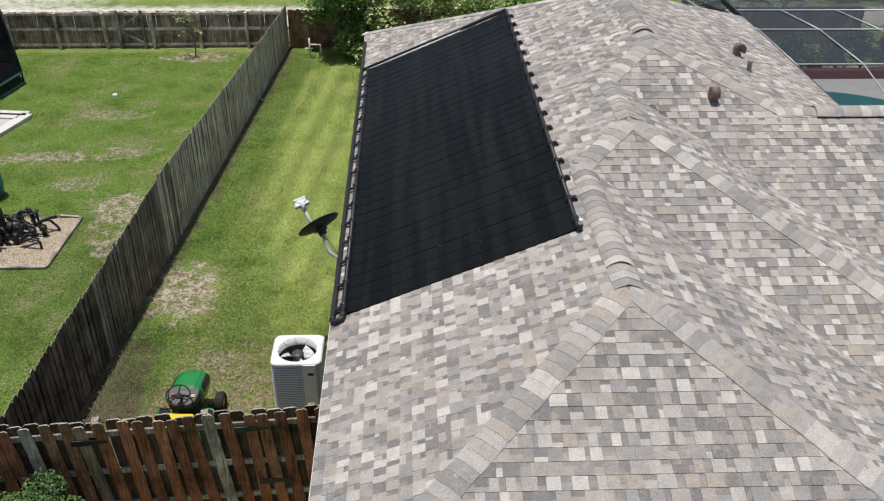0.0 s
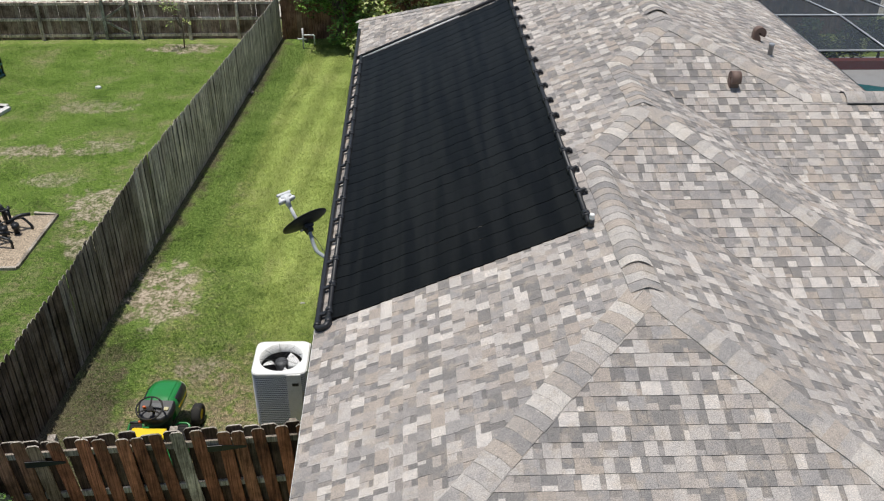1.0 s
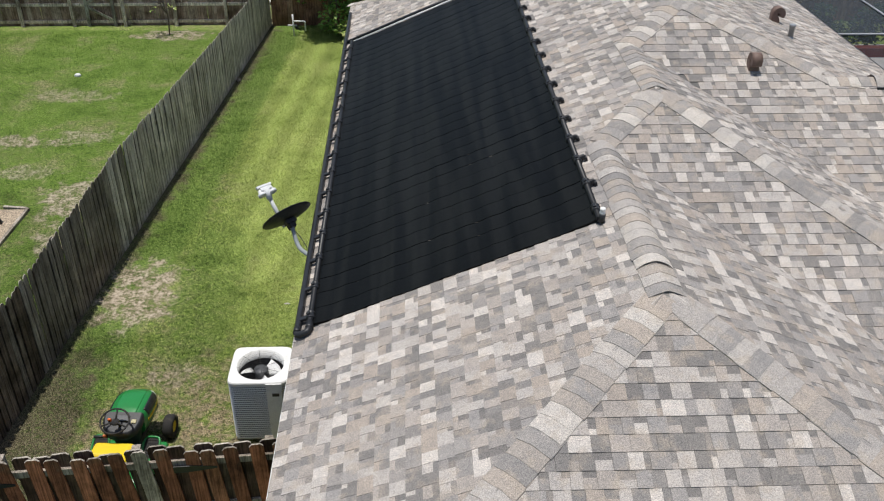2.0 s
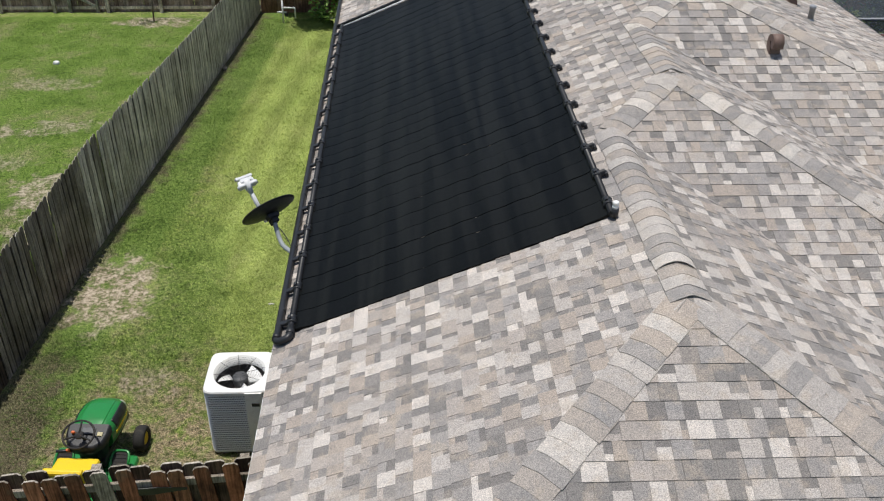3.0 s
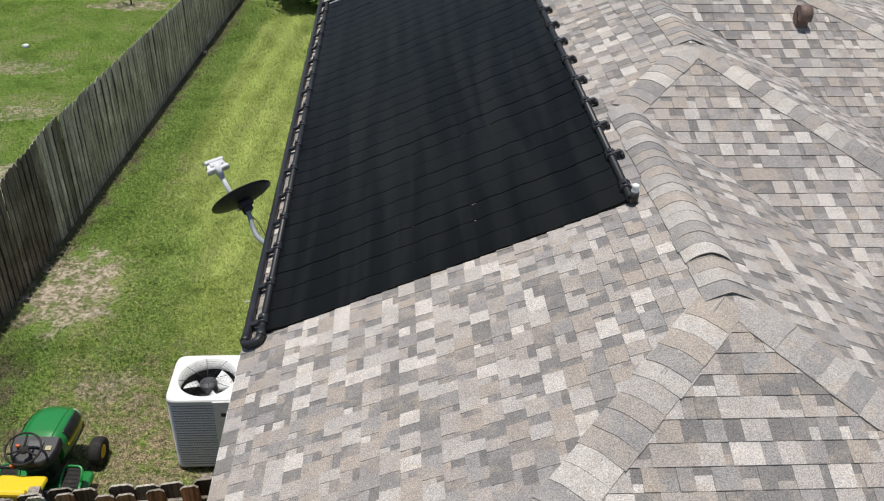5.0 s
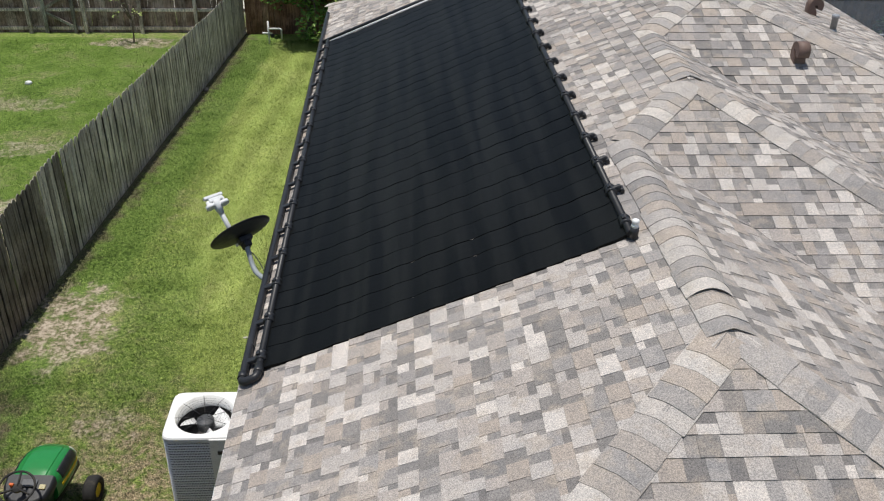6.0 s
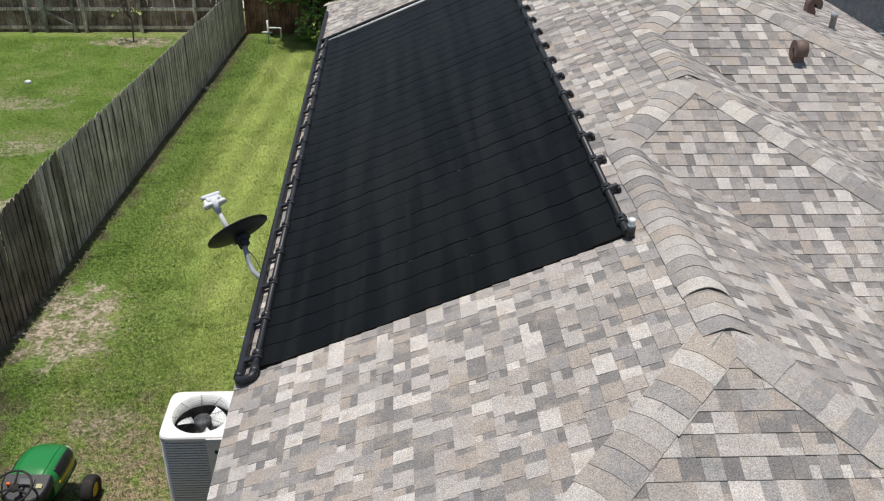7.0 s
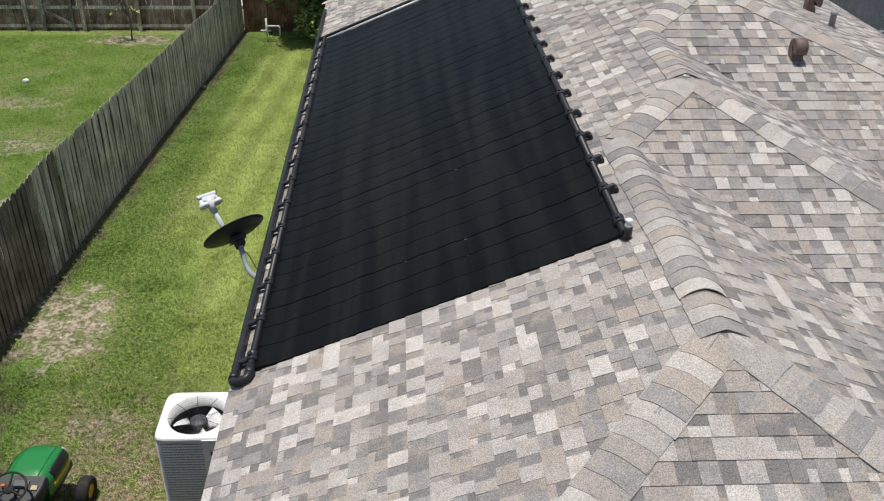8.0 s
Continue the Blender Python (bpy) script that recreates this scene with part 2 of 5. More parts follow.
def ground_material(name="lawn", blade=False):
    m, nt, b = material(name, 0.95, 0.0, 0.15)
    pos = place_coords(nt)
    sep = nt.nodes.new("ShaderNodeSeparateXYZ")
    nt.links.new(pos, sep.inputs[0])

    def maths(op, a, c=0.0, clamp=False):
        n = nt.nodes.new("ShaderNodeMath")
        n.operation, n.use_clamp = op, clamp
        for i, v in enumerate((a, c)):
            if isinstance(v, bpy.types.NodeSocket):
                nt.links.new(v, n.inputs[i])
            else:
                n.inputs[i].default_value = v
        return n.outputs[0]

    def spot(x, y, rx, ry, rag=1.3, lo=0.55, hi=1.0):
        """1 inside an oval with a ragged edge, 0 outside."""
        dx, dy = maths("MULTIPLY", maths("SUBTRACT", sep.outputs[0], x), 1 / rx), maths("MULTIPLY", maths("SUBTRACT", sep.outputs[1], y), 1 / ry)
        d = maths("SQRT", maths("ADD", maths("MULTIPLY", dx, dx), maths("MULTIPLY", dy, dy)))
        d = maths("ADD", d, maths("MULTIPLY", maths("SUBTRACT", ragged, 0.5), rag * 2))
        n = nt.nodes.new("ShaderNodeMapRange")
        n.interpolation_type = "SMOOTHSTEP"
        nt.links.new(d, n.inputs[0])
        for i, v in enumerate((lo, hi, 1.0, 0.0)):
            n.inputs[i + 1].default_value = v
        return n.outputs[0]

    ragged = noise_of(nt, pos, 2.6, 6, 0.68)
    fine, mid, wide = noise_of(nt, pos, 60.0, 6, 0.85), noise_of(nt, pos, 5.0, 6, 0.75), noise_of(nt, pos, 0.55, 5, 0.65)
    tuft = noise_of(nt, pos, 17.0, 5, 0.8)
    blades = ramp(nt, fine, ((0.43, (0.062, 0.104, 0.022)), (0.5, (0.168, 0.240, 0.048)), (0.58, (0.345, 0.412, 0.125))))
    dry = ramp(nt, fine, ((0.42, (0.052, 0.040, 0.024)), (0.5, (0.256, 0.207, 0.130)), (0.58, (0.47, 0.395, 0.272))))
    dryness = ramp(nt, mix(nt, "MIX", 0.5, mid, wide), ((0.49, (0, 0, 0)), (0.60, (0.7, 0.7, 0.7))))
    col = mix(nt, "MIX", dryness, blades, dry)
    deep = ramp(nt, fine, ((0.43, (0.034, 0.070, 0.013)), (0.5, (0.116, 0.198, 0.038)), (0.58, (0.250, 0.342, 0.092))))
    clump = noise_of(nt, pos, 2.2, 5, 0.7)
    shade = ramp(nt, tuft, ((0.41, (0.50, 0.53, 0.50)), (0.49, (0.91, 0.92, 0.89)), (0.57, (1.20, 1.16, 1.14))))
    lush = spot(-0.95, 12.8, 1.7, 10.0, 0.45)
    bright = ramp(nt, fine, ((0.42, (0.168, 0.224, 0.048)), (0.5, (0.312, 0.374, 0.094)), (0.58, (0.47, 0.530, 0.185))))
    col = mix(nt, "MIX", maths("MULTIPLY", lush, 0.8), col, bright)
    off = maths("SUBTRACT", maths("SUBTRACT", sep.outputs[0], maths("MULTIPLY", sep.outputs[1], 0.078)), -4.38)
    next_door = maths("MULTIPLY", maths("LESS_THAN", off, 0.0), maths("LESS_THAN", sep.outputs[1], 20.0))
    green_band = maths("MAXIMUM", maths("MULTIPLY", next_door, maths("ADD", maths("MULTIPLY", clump, 0.9), 0.35), True), maths("MAXIMUM", maths("MAXIMUM", spot(-3.3, 4.3, 0.8, 1.3, 0.9), spot(-2.1, 6.5, 0.8, 3.0, 0.9)), maths("MULTIPLY", maths("SUBTRACT", clump, 0.40), 2.6, True)))
    col = mix(nt, "MIX", maths("MULTIPLY", green_band, 0.55), col, deep)
    band = nt.nodes.new("ShaderNodeMapRange")
    band.interpolation_type = "SMOOTHSTEP"
    nt.links.new(maths("ADD", maths("ABSOLUTE", maths("SUBTRACT", off, 0.6)), maths("MULTIPLY", maths("SUBTRACT", ragged, 0.5), 0.5)), band.inputs[0])
    for i, v in enumerate((0.30, 0.55, 0.8, 0.0)):
        band.inputs[i + 1].default_value = v
    col = mix(nt, "MIX", band.outputs[0], col, deep)
    yard_dry = spot(-1.5, 2.3, 2.6, 2.9, 0.8)
    patchy = maths("MULTIPLY", maths("SUBTRACT", mix(nt, "MIX", 0.35, mid, tuft), 0.41), 8.0, True)
    col = mix(nt, "MIX", maths("MULTIPLY", maths("MULTIPLY", yard_dry, patchy), 0.92), col, dry)
    col = mix(nt, "MULTIPLY", maths("SUBTRACT", 1.0, maths("MULTIPLY", lush, 0.82)), col, shade)
    # leaf litter and damp soil along the foot of the side fence
    foot = nt.nodes.new("ShaderNodeMapRange")
    nt.links.new(maths("ADD", maths("ABSOLUTE", off), maths("MULTIPLY", maths("SUBTRACT", ragged, 0.5), 1.5)), foot.inputs[0])
    for i, v in enumerate((0.12, 0.42, 0.80, 0.0)):
        foot.inputs[i + 1].default_value = v
    # faint mower tracks along the side yard
    swing = maths("SINE", maths("ADD", maths("MULTIPLY", maths("SUBTRACT", sep.outputs[0], maths("MULTIPLY", sep.outputs[1], 0.12)), 9.5), maths("MULTIPLY", clump, 4.0)))
    mown = maths("ADD", maths("MULTIPLY", swing, maths("MULTIPLY", lush, 0.14)), 1.0)
    swath = nt.nodes.new("ShaderNodeCombineColor")
    for i in range(3):
        nt.links.new(mown, swath.inputs[i])
    col = mix(nt, "MULTIPLY", 1.0, col, swath.outputs[0])
    far = maths("MULTIPLY", maths("GREATER_THAN", sep.outputs[1], 26.0), maths("MULTIPLY", maths("SUBTRACT", wide, 0.46), 5.0, True))
    col = mix(nt, "MIX", far, col, dry)
    litter = ramp(nt, fine, ((0.42, (0.020, 0.016, 0.011)), (0.5, (0.082, 0.064, 0.044)), (0.59, (0.24, 0.20, 0.145))))
    damp = maths("MULTIPLY", maths("MULTIPLY", spot(-3.78, 2.7, 0.85, 3.2, 0.8), maths("MULTIPLY", maths("SUBTRACT", tuft, 0.38), 9.0, True)), 0.88)
    col = mix(nt, "MIX", maths("MULTIPLY", maths("MAXIMUM", foot.outputs[0], damp), maths("GREATER_THAN", sep.outputs[1], -1.6)), col, litter)
    col = mix(nt, "MULTIPLY", maths("MULTIPLY", next_door, 1.0), col, (0.76, 0.84, 0.66))
    # damp, thicker growth near the mulch bed
    rank = spot(-6.4, 6.8, 3.2, 4.0, 0.8)
    col = mix(nt, "MIX", maths("MULTIPLY", rank, 0.62), col, mix(nt, "MULTIPLY", 1.0, mix(nt, "MULTIPLY", 1.0, mix(nt, "MIX", maths("MULTIPLY", maths("SUBTRACT", mid, 0.50), 6.0, True), deep, dry), shade), (0.66, 0.66, 0.62)))
    # uneven growth: thin and thick patches a stride across
    patch = noise_of(nt, pos, 1.1, 6, 0.72)
    col = mix(nt, "MULTIPLY", 1.0, col, ramp(nt, patch, ((0.36, (0.66, 0.70, 0.62)), (0.50, (1.0, 1.0, 1.0)), (0.66, (1.14, 1.10, 1.14)))))
    thin = maths("MULTIPLY", maths("MULTIPLY", maths("MULTIPLY", maths("SUBTRACT", patch, 0.53), 7.0, True), maths("MULTIPLY", maths("SUBTRACT", tuft, 0.40), 6.0, True)), 0.75)
    col = mix(nt, "MIX", maths("MULTIPLY", thin, next_door), col, dry)
    soil = ramp(nt, mix(nt, "MIX", 0.5, tuft, mid), ((0.42, (0.070, 0.054, 0.036)), (0.49, (0.225, 0.180, 0.130)), (0.57, (0.50, 0.425, 0.340))))
    tatter = maths("MULTIPLY", maths("SUBTRACT", mix(nt, "MIX", 0.5, mid, tuft), 0.40), 9.0, True)
    for x, y, rx, ry, by in ((-3.15, 6.50, 0.72, 1.15, 0.9), (-5.25, 9.75, 0.75, 1.0, 0.75), (-7.6, 12.35, 1.7, 0.4, 0.7), (-5.85, 12.6, 0.8, 0.4, 0.55), (-6.6, 10.9, 0.8, 0.4, 0.5), (-5.5, 19.5, 1.2, 0.5, 0.8), (-5.0, 8.2, 0.5, 0.7, 0.7), (-7.0, 15.0, 1.2, 0.5, 0.4), (-2.2, 4.4, 0.5, 0.35, 0.5), (-1.7, 1.9, 0.8, 0.5, 0.5)):
        col = mix(nt, "MIX", maths("MULTIPLY", maths("MULTIPLY", spot(x, y, rx, ry), by), tatter), col, soil)
    sand = ramp(nt, mid, ((0.34, (0.34, 0.31, 0.24)), (0.50, (0.62, 0.59, 0.53)), (0.64, (0.80, 0.78, 0.73))))
    scrub = maths("MULTIPLY", maths("SUBTRACT", mix(nt, "MIX", 0.45, ragged, tuft), 0.40), 6.0, True)
    track = maths("MULTIPLY", spot(-3.0, 23.7, 60.0, 1.6, 0.6, 0.5, 1.0), maths("ADD", maths("MULTIPLY", scrub, 0.45), 0.55))
    col = mix(nt, "MIX", track, col, sand)
    waste = maths("MULTIPLY", spot(-14.0, 27.0, 5.5, 3.0, 0.9), scrub)
    col = mix(nt, "MIX", waste, col, sand)
    if blade:
        pick = nt.nodes.new("ShaderNodeNewGeometry").outputs["Random Per Island"]
        col = mix(nt, "MULTIPLY", 1.0, col, ramp(nt, pick, ((0.0, (0.55, 0.6, 0.55)), (0.6, (1.05, 1.05, 1.02)), (1.0, (1.45, 1.40, 1.38)))))
    nt.links.new(col, b.inputs["Base Color"])
    bump(nt, b, fine, 0.8, 0.012)
    return m


LAWN, LAWN_BLADE = ground_material(), ground_material("lawn_blade", True)


# ---- mesh helpers ----
def box(bm, centre, size, turn=None, bevel=0.0):
    m = Matrix.Translation(centre) @ (turn or Matrix()) @ Matrix.Diagonal((*size, 1))
    made = bmesh.ops.create_cube(bm, size=1.0, matrix=m)["verts"]
    if bevel:
        edges = list({e for v in made for e in v.link_edges})
        bmesh.ops.bevel(bm, geom=edges, offset=bevel, segments=2, affect="EDGES", profile=0.5)
    return made


def tube(bm, points, radius, sides=10, cap=True):
    """A round pipe along points; radius a number or one for each point."""
    points = [Vector(p) for p in points]
    radii = radius if isinstance(radius, (list, tuple)) else [radius] * len(points)
    rings, last = [], None
    for i, p in enumerate(points):
        a = points[min(i + 1, len(points) - 1)] - points[max(i - 1, 0)]
        q = a.to_track_quat("Z", "Y") if last is None else last.rotation_difference(a.normalized()) @ q
        last = a.normalized()
        rings.append([bm.verts.new(p + q @ Vector((radii[i] * math.cos(k * math.tau / sides), radii[i] * math.sin(k * math.tau / sides), 0))) for k in range(sides)])
    for r, s in zip(rings, rings[1:]):
        for k in range(sides):
            f = bm.faces.new((r[k], r[(k + 1) % sides], s[(k + 1) % sides], s[k]))
            f.smooth = True
    if cap:
        bm.faces.new(rings[0][::-1])
        bm.faces.new(rings[-1])


def bend(points, steps=4, reach=0.35):
    """Round the inner corners of a path."""
    points, out = [Vector(p) for p in points], []
    out.append(points[0])
    for a, b, c in zip(points, points[1:], points[2:]):
        u, v = a.lerp(b, 1 - reach), b.lerp(c, reach)
        for k in range(steps + 1):
            t = k / steps
            out.append(u.lerp(b, t).lerp(b.lerp(v, t), t))
    out.append(points[-1])
    return out


def lathe(bm, profile, sides=20, matrix=None):
    """A turned form round z from (radius, height) pairs."""
    rings = [[bm.verts.new((matrix or Matrix()) @ Vector((r * math.cos(k * math.tau / sides), r * math.sin(k * math.tau / sides), z))) for k in range(sides)] for r, z in profile]
    for r, s in zip(rings, rings[1:]):
        for k in range(sides):
            bm.faces.new((r[k], r[(k + 1) % sides], s[(k + 1) % sides], s[k])).smooth = True
    return rings


def slab(bm, outline, z0, z1):
    lo, hi = [bm.verts.new((x, y, z0)) for x, y in outline], [bm.verts.new((x, y, z1)) for x, y in outline]
    bm.faces.new(lo[::-1]), bm.faces.new(hi)
    for k in range(len(lo)):
        bm.faces.new((lo[k], lo[(k + 1) % len(lo)], hi[(k + 1) % len(lo)], hi[k]))


def mesh_of(name, bm, mat):
    bmesh.ops.recalc_face_normals(bm, faces=bm.faces)
    me = bpy.data.meshes.new(name)
    bm.to_mesh(me)
    bm.free()
    me.materials.append(mat)
    return me


def part(name, bm, mat, parent, label=""):
    ob = new(name, mesh_of(name, bm, mat))
    ob.parent = parent
    return tagged(ob, label)


def thing(name, at, label, category, group="", turn=0.0):
    ob = new(name)
    ob.matrix_world = pose(*at, 0, 0, turn)
    ob.empty_display_size = 0.1
    return tagged(ob, label, category, group)


def raw_part(name, verts, faces, mat, parent, kind=""):
    me = bpy.data.meshes.new(name)
    me.from_pydata(verts, [], faces)
    me.materials.append(mat)
    ob = new(name, me)
    ob.parent = parent
    return tagged(ob, kind=kind)


# ---- ground ----
bm = bmesh.new()
bmesh.ops.create_grid(bm, x_segments=90, y_segments=90, size=0.5, matrix=Matrix.Diagonal((400, 400, 1, 1)))
for v in bm.verts:
    v.co.z = 0.0 if v.co.length < 60 else -0.4 + 0.4 * noise.noise(v.co * 0.02)
ground = new("ground", mesh_of("ground", bm, LAWN))
tagged(ground, "mown lawn with dry and bare sandy patches, and a sand track beyond the fences", "ground", kind="structure")

# ---- house ----
house = thing("house", (0, 0, 0), "single-storey stucco house with a stepped hip roof of grey-brown shingles", "house")


def flat(name, corners, mat, parent, thick=0.03):
    bm = bmesh.new()
    up = [bm.verts.new(c) for c in corners]
    lo = [bm.verts.new(Vector(c) - Vector((0, 0, thick))) for c in corners]
    bm.faces.new(up), bm.faces.new(lo[::-1])
    for k in range(len(up)):
        bm.faces.new((up[k], lo[k], lo[(k + 1) % len(up)], up[(k + 1) % len(up)]))
    return part(name, bm, mat, parent)


def slope_w(v, u):       # long slope over the side yard: v from the eave, u along it
    return Vector((v, u, zr(v)))


def slope_e(w):
    return lambda v, u: Vector((2 * w - v, u, zr(v)))


def slope_far(v, u):     # long slope towards the pool, less steep
    return Vector((W3 + KE * (W3 - v), u, zr(v)))


def slope_s(y0):         # hip ends that face the front
    return lambda v, u: Vector((u, y0 + KH * v, zr(v)))


def w_low(v):
    return (Y0 if v <= W1 else YA if v <= W2 else YB) + KH * v


VE = W3 - (EX - W3) / KE # where that slope ends
YW = YB + KH * VW        # the wing's ridge line
PLANES = (
    ("west", slope_w, W3, w_low, lambda v: YR - KR * v),
    ("front_one", slope_s(Y0), W1, lambda v: v, lambda v: 2 * W1 - v),
    ("front_two", slope_s(YA), W2, lambda v: 2 * W1 - v if v < W1 else v, lambda v: 2 * W2 - v),
    ("front_three", slope_s(YB), W3, lambda v: 2 * W2 - v if v < W2 else v, lambda v: XE if v <= VW else W3 + KE * (W3 - v)),
    ("east_one", slope_e(W1), W1, lambda v: Y0 + KH * v, lambda v: YA + KH * v),
    ("east_two", slope_e(W2), W2, lambda v: YA + KH * v, lambda v: YB + KH * v),
    ("east_three", slope_far, W3, lambda v: YB + KH * v if v > VW else YW + KH * (VW - v), lambda v: YR - KR * v),
)
EXPOSE = 0.148
rng = random.Random(7)
tooth_bm = bmesh.new()
TOOTH = [(-0.5, 0, 0.0132), (0.5, 0, 0.0132), (0.5, 1, 0.0042), (-0.5, 1, 0.0042), (-0.5, 0, 0), (0.5, 0, 0), (0.5, 1, 0), (-0.5, 1, 0)]
tv = [tooth_bm.verts.new(c) for c in TOOTH]
for f in ((0, 1, 2, 3), (0, 4, 5, 1), (1, 5, 6, 2), (0, 3, 7, 4)):
    tooth_bm.faces.new([tv[k] for k in f])
SHINGLE_MESH = mesh_of("shingle", tooth_bm, SHINGLE_ONE)
PICK = {"west": (0.25, 3.0, -0.6, 2.05), "front_one": (2.35, 3.6, 2.5, 4.8)}
WANTED = {"west": 200, "front_one": 60}


def shingle_plane(name, at, top, low, high):
    """Lay the courses of one roof plane; clip each piece to the hips and valleys."""
    eps = 0.004
    step = EXPOSE / math.sqrt(1 + (S if name[0] in "we" else SS * KH) ** 2) if name[0] in "we" else EXPOSE / math.sqrt(KH ** 2 + S ** 2)
    courses = int(top / step) + 1
    breaks = sorted({VE if name == "east_three" else 0.0, top, *(w for w in (W1, W2, VW) if w < top and (name != "east_three" or w > VE))})
    corners = []
    for a, b in zip(breaks, breaks[1:]):
        corners.append(((a, low(a + eps), high(a + eps)), (b, low(b - eps), high(b - eps))))
    vertsd, facesd = [], []
    for (va, la, ha), (vb, lb, hb) in corners:
        k = len(vertsd)
        vertsd += [at(va, la), at(va, ha), at(vb, hb), at(vb, lb)]
        facesd.append((k, k + 1, k + 2, k + 3))
    deck = raw_part("roof_slope", vertsd, facesd, FELT, house)
    out = {"tooth": ([], []), "under": ([], [])}
    made = 0
    for c in range(courses):
        v0, v1 = c * step, min((c + 1) * step + 0.02, top)
        if v0 >= top - 0.01:
            break
        if name == "east_three" and v0 < VE:
            continue
        lo0, hi0, lo1, hi1 = low(v0 + eps), high(v0 + eps), low(v1 - eps), high(v1 - eps)
        for w in (W1, W2, VW):
            if v0 < w - eps < v1:
                lo1, hi1 = low(min(v1, w) - eps), high(min(v1, w) - eps)
        u = min(lo0, lo1) - rng.uniform(0, 0.2)
        end = max(hi0, hi1)
        normal = (at(v0, 1.0) - at(v0, 0.0)).cross(at(v0 + 1, 0.0) - at(v0, 0.0)).normalized()
        if normal.z < 0:
            normal = -normal
        proud = True
        while u < end:
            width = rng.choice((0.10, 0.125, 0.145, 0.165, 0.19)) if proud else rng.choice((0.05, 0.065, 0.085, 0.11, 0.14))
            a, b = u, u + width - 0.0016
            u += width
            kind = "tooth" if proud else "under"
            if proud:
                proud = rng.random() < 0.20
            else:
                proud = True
            a0, b0, a1, b1 = min(max(a, lo0), hi0), max(min(b, hi0), lo0), min(max(a, lo1), hi1), max(min(b, hi1), lo1)
            if b0 - a0 < 0.006 and b1 - a1 < 0.006:
                continue
            b0, b1 = max(b0, a0), max(b1, a1)
            lift0, lift1 = (0.0132, 0.0042) if kind == "tooth" else (0.0084, 0.0034)
            whole = a0 == a == a1 and b0 == b == b1
            box_ = PICK.get(name)
            if whole and kind == "tooth" and box_ and made < WANTED[name]:
                if box_[0] < v0 < box_[1] and box_[2] < a < box_[3]:
                    up = at(v1, (a + b) / 2) - at(v0, (a + b) / 2)
                    along = (at(v0, b) - at(v0, a)).normalized()
                    m = Matrix((along * width, up, normal)).transposed().to_4x4()
                    m.translation = at(v0, (a + b) / 2)
                    ob = new("shingle", SHINGLE_MESH)
                    ob.parent = deck
                    ob.matrix_local = m
                    made += 1
                    continue
            jag = rng.uniform(-0.0008, 0.0012)
            lift0 += jag
            vt = v1
            for w in (W1, W2, VW):
                if v0 < w - eps < v1 and not low(v1 - eps) <= (a1 + b1) / 2 <= high(v1 - eps):
                    vt = w
            q = (at(v0, a0), at(v0, b0), at(vt, b1), at(vt, a1))
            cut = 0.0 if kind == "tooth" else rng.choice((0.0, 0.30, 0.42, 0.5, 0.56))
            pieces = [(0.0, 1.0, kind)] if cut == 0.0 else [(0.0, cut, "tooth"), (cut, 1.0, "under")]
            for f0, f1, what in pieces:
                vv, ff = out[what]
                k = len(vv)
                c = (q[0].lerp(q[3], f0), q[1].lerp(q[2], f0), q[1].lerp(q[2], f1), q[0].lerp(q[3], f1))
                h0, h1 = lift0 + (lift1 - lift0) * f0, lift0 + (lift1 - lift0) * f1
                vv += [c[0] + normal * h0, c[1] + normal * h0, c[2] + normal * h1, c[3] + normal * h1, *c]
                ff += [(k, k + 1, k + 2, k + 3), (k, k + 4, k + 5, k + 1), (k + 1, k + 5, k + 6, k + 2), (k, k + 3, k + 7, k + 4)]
    raw_part("shingle_field", *out["tooth"], SHINGLE, deck, "stuff")
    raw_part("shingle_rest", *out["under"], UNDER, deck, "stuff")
    return deck


# the slopes that nobody sees close the roof behind
back_n = [(0, YR, ZE), (EX, YR, ZE), (EX, YR - KR * VE, zr(VE)), (W3, YR - KR * W3, zr(W3))]
flat("roof_slope", back_n, FELT, house)
flat("roof_slope", [(W3 + KE * (W3 - VW), YW, zr(VW)), (XE, YW, zr(VW)), (XE, YW + 1.4, zr(VW) - 1.4 * SS), (W3 + KE * (W3 - VW), YW + 1.4, zr(VW) - 1.4 * SS)], FELT, house)

# walls under the eaves, fascia and soffit
bm = bmesh.new()
IN = 0.42
slab(bm, ((IN, Y0 + IN), (2 * W1 - IN, Y0 + IN), (2 * W1 - IN, YA + IN), (2 * W2 - IN, YA + IN), (2 * W2 - IN, YB + IN), (XE - IN, YB + IN), (XE - IN, YW + 2.4), (EX - IN, YW + 2.4), (EX - IN, YR - IN), (IN, YR - IN)), -0.1, ZE - 0.02)
part("wall", bm, STUCCO, house)
for a, b in (((0, Y0), (0, YR)), ((0, Y0), (2 * W1, Y0)), ((2 * W1, Y0), (2 * W1, YA)), ((2 * W1, YA), (2 * W2, YA)), ((2 * W2, YA), (2 * W2, YB)), ((2 * W2, YB), (XE, YB)), ((0, YR), (EX, YR))):
    bm = bmesh.new()
    d = Vector((b[0] - a[0], b[1] - a[1], 0))
    side = d.normalized().cross(Vector((0, 0, 1)))
    box(bm, ((a[0] + b[0]) / 2, (a[1] + b[1]) / 2, ZE - 0.095), (d.length, 0.03, 0.15), d.to_track_quat("X", "Z").to_matrix().to_4x4(), 0.003)
    part("fascia", bm, WHITE, house)
bm = bmesh.new()
box(bm, (EX + 0.015, (YW + YR) / 2, zr(VE) - 0.07), (0.03, YR - YW, 0.13), None, 0.003)
part("fascia", bm, DARK_STEEL, house)


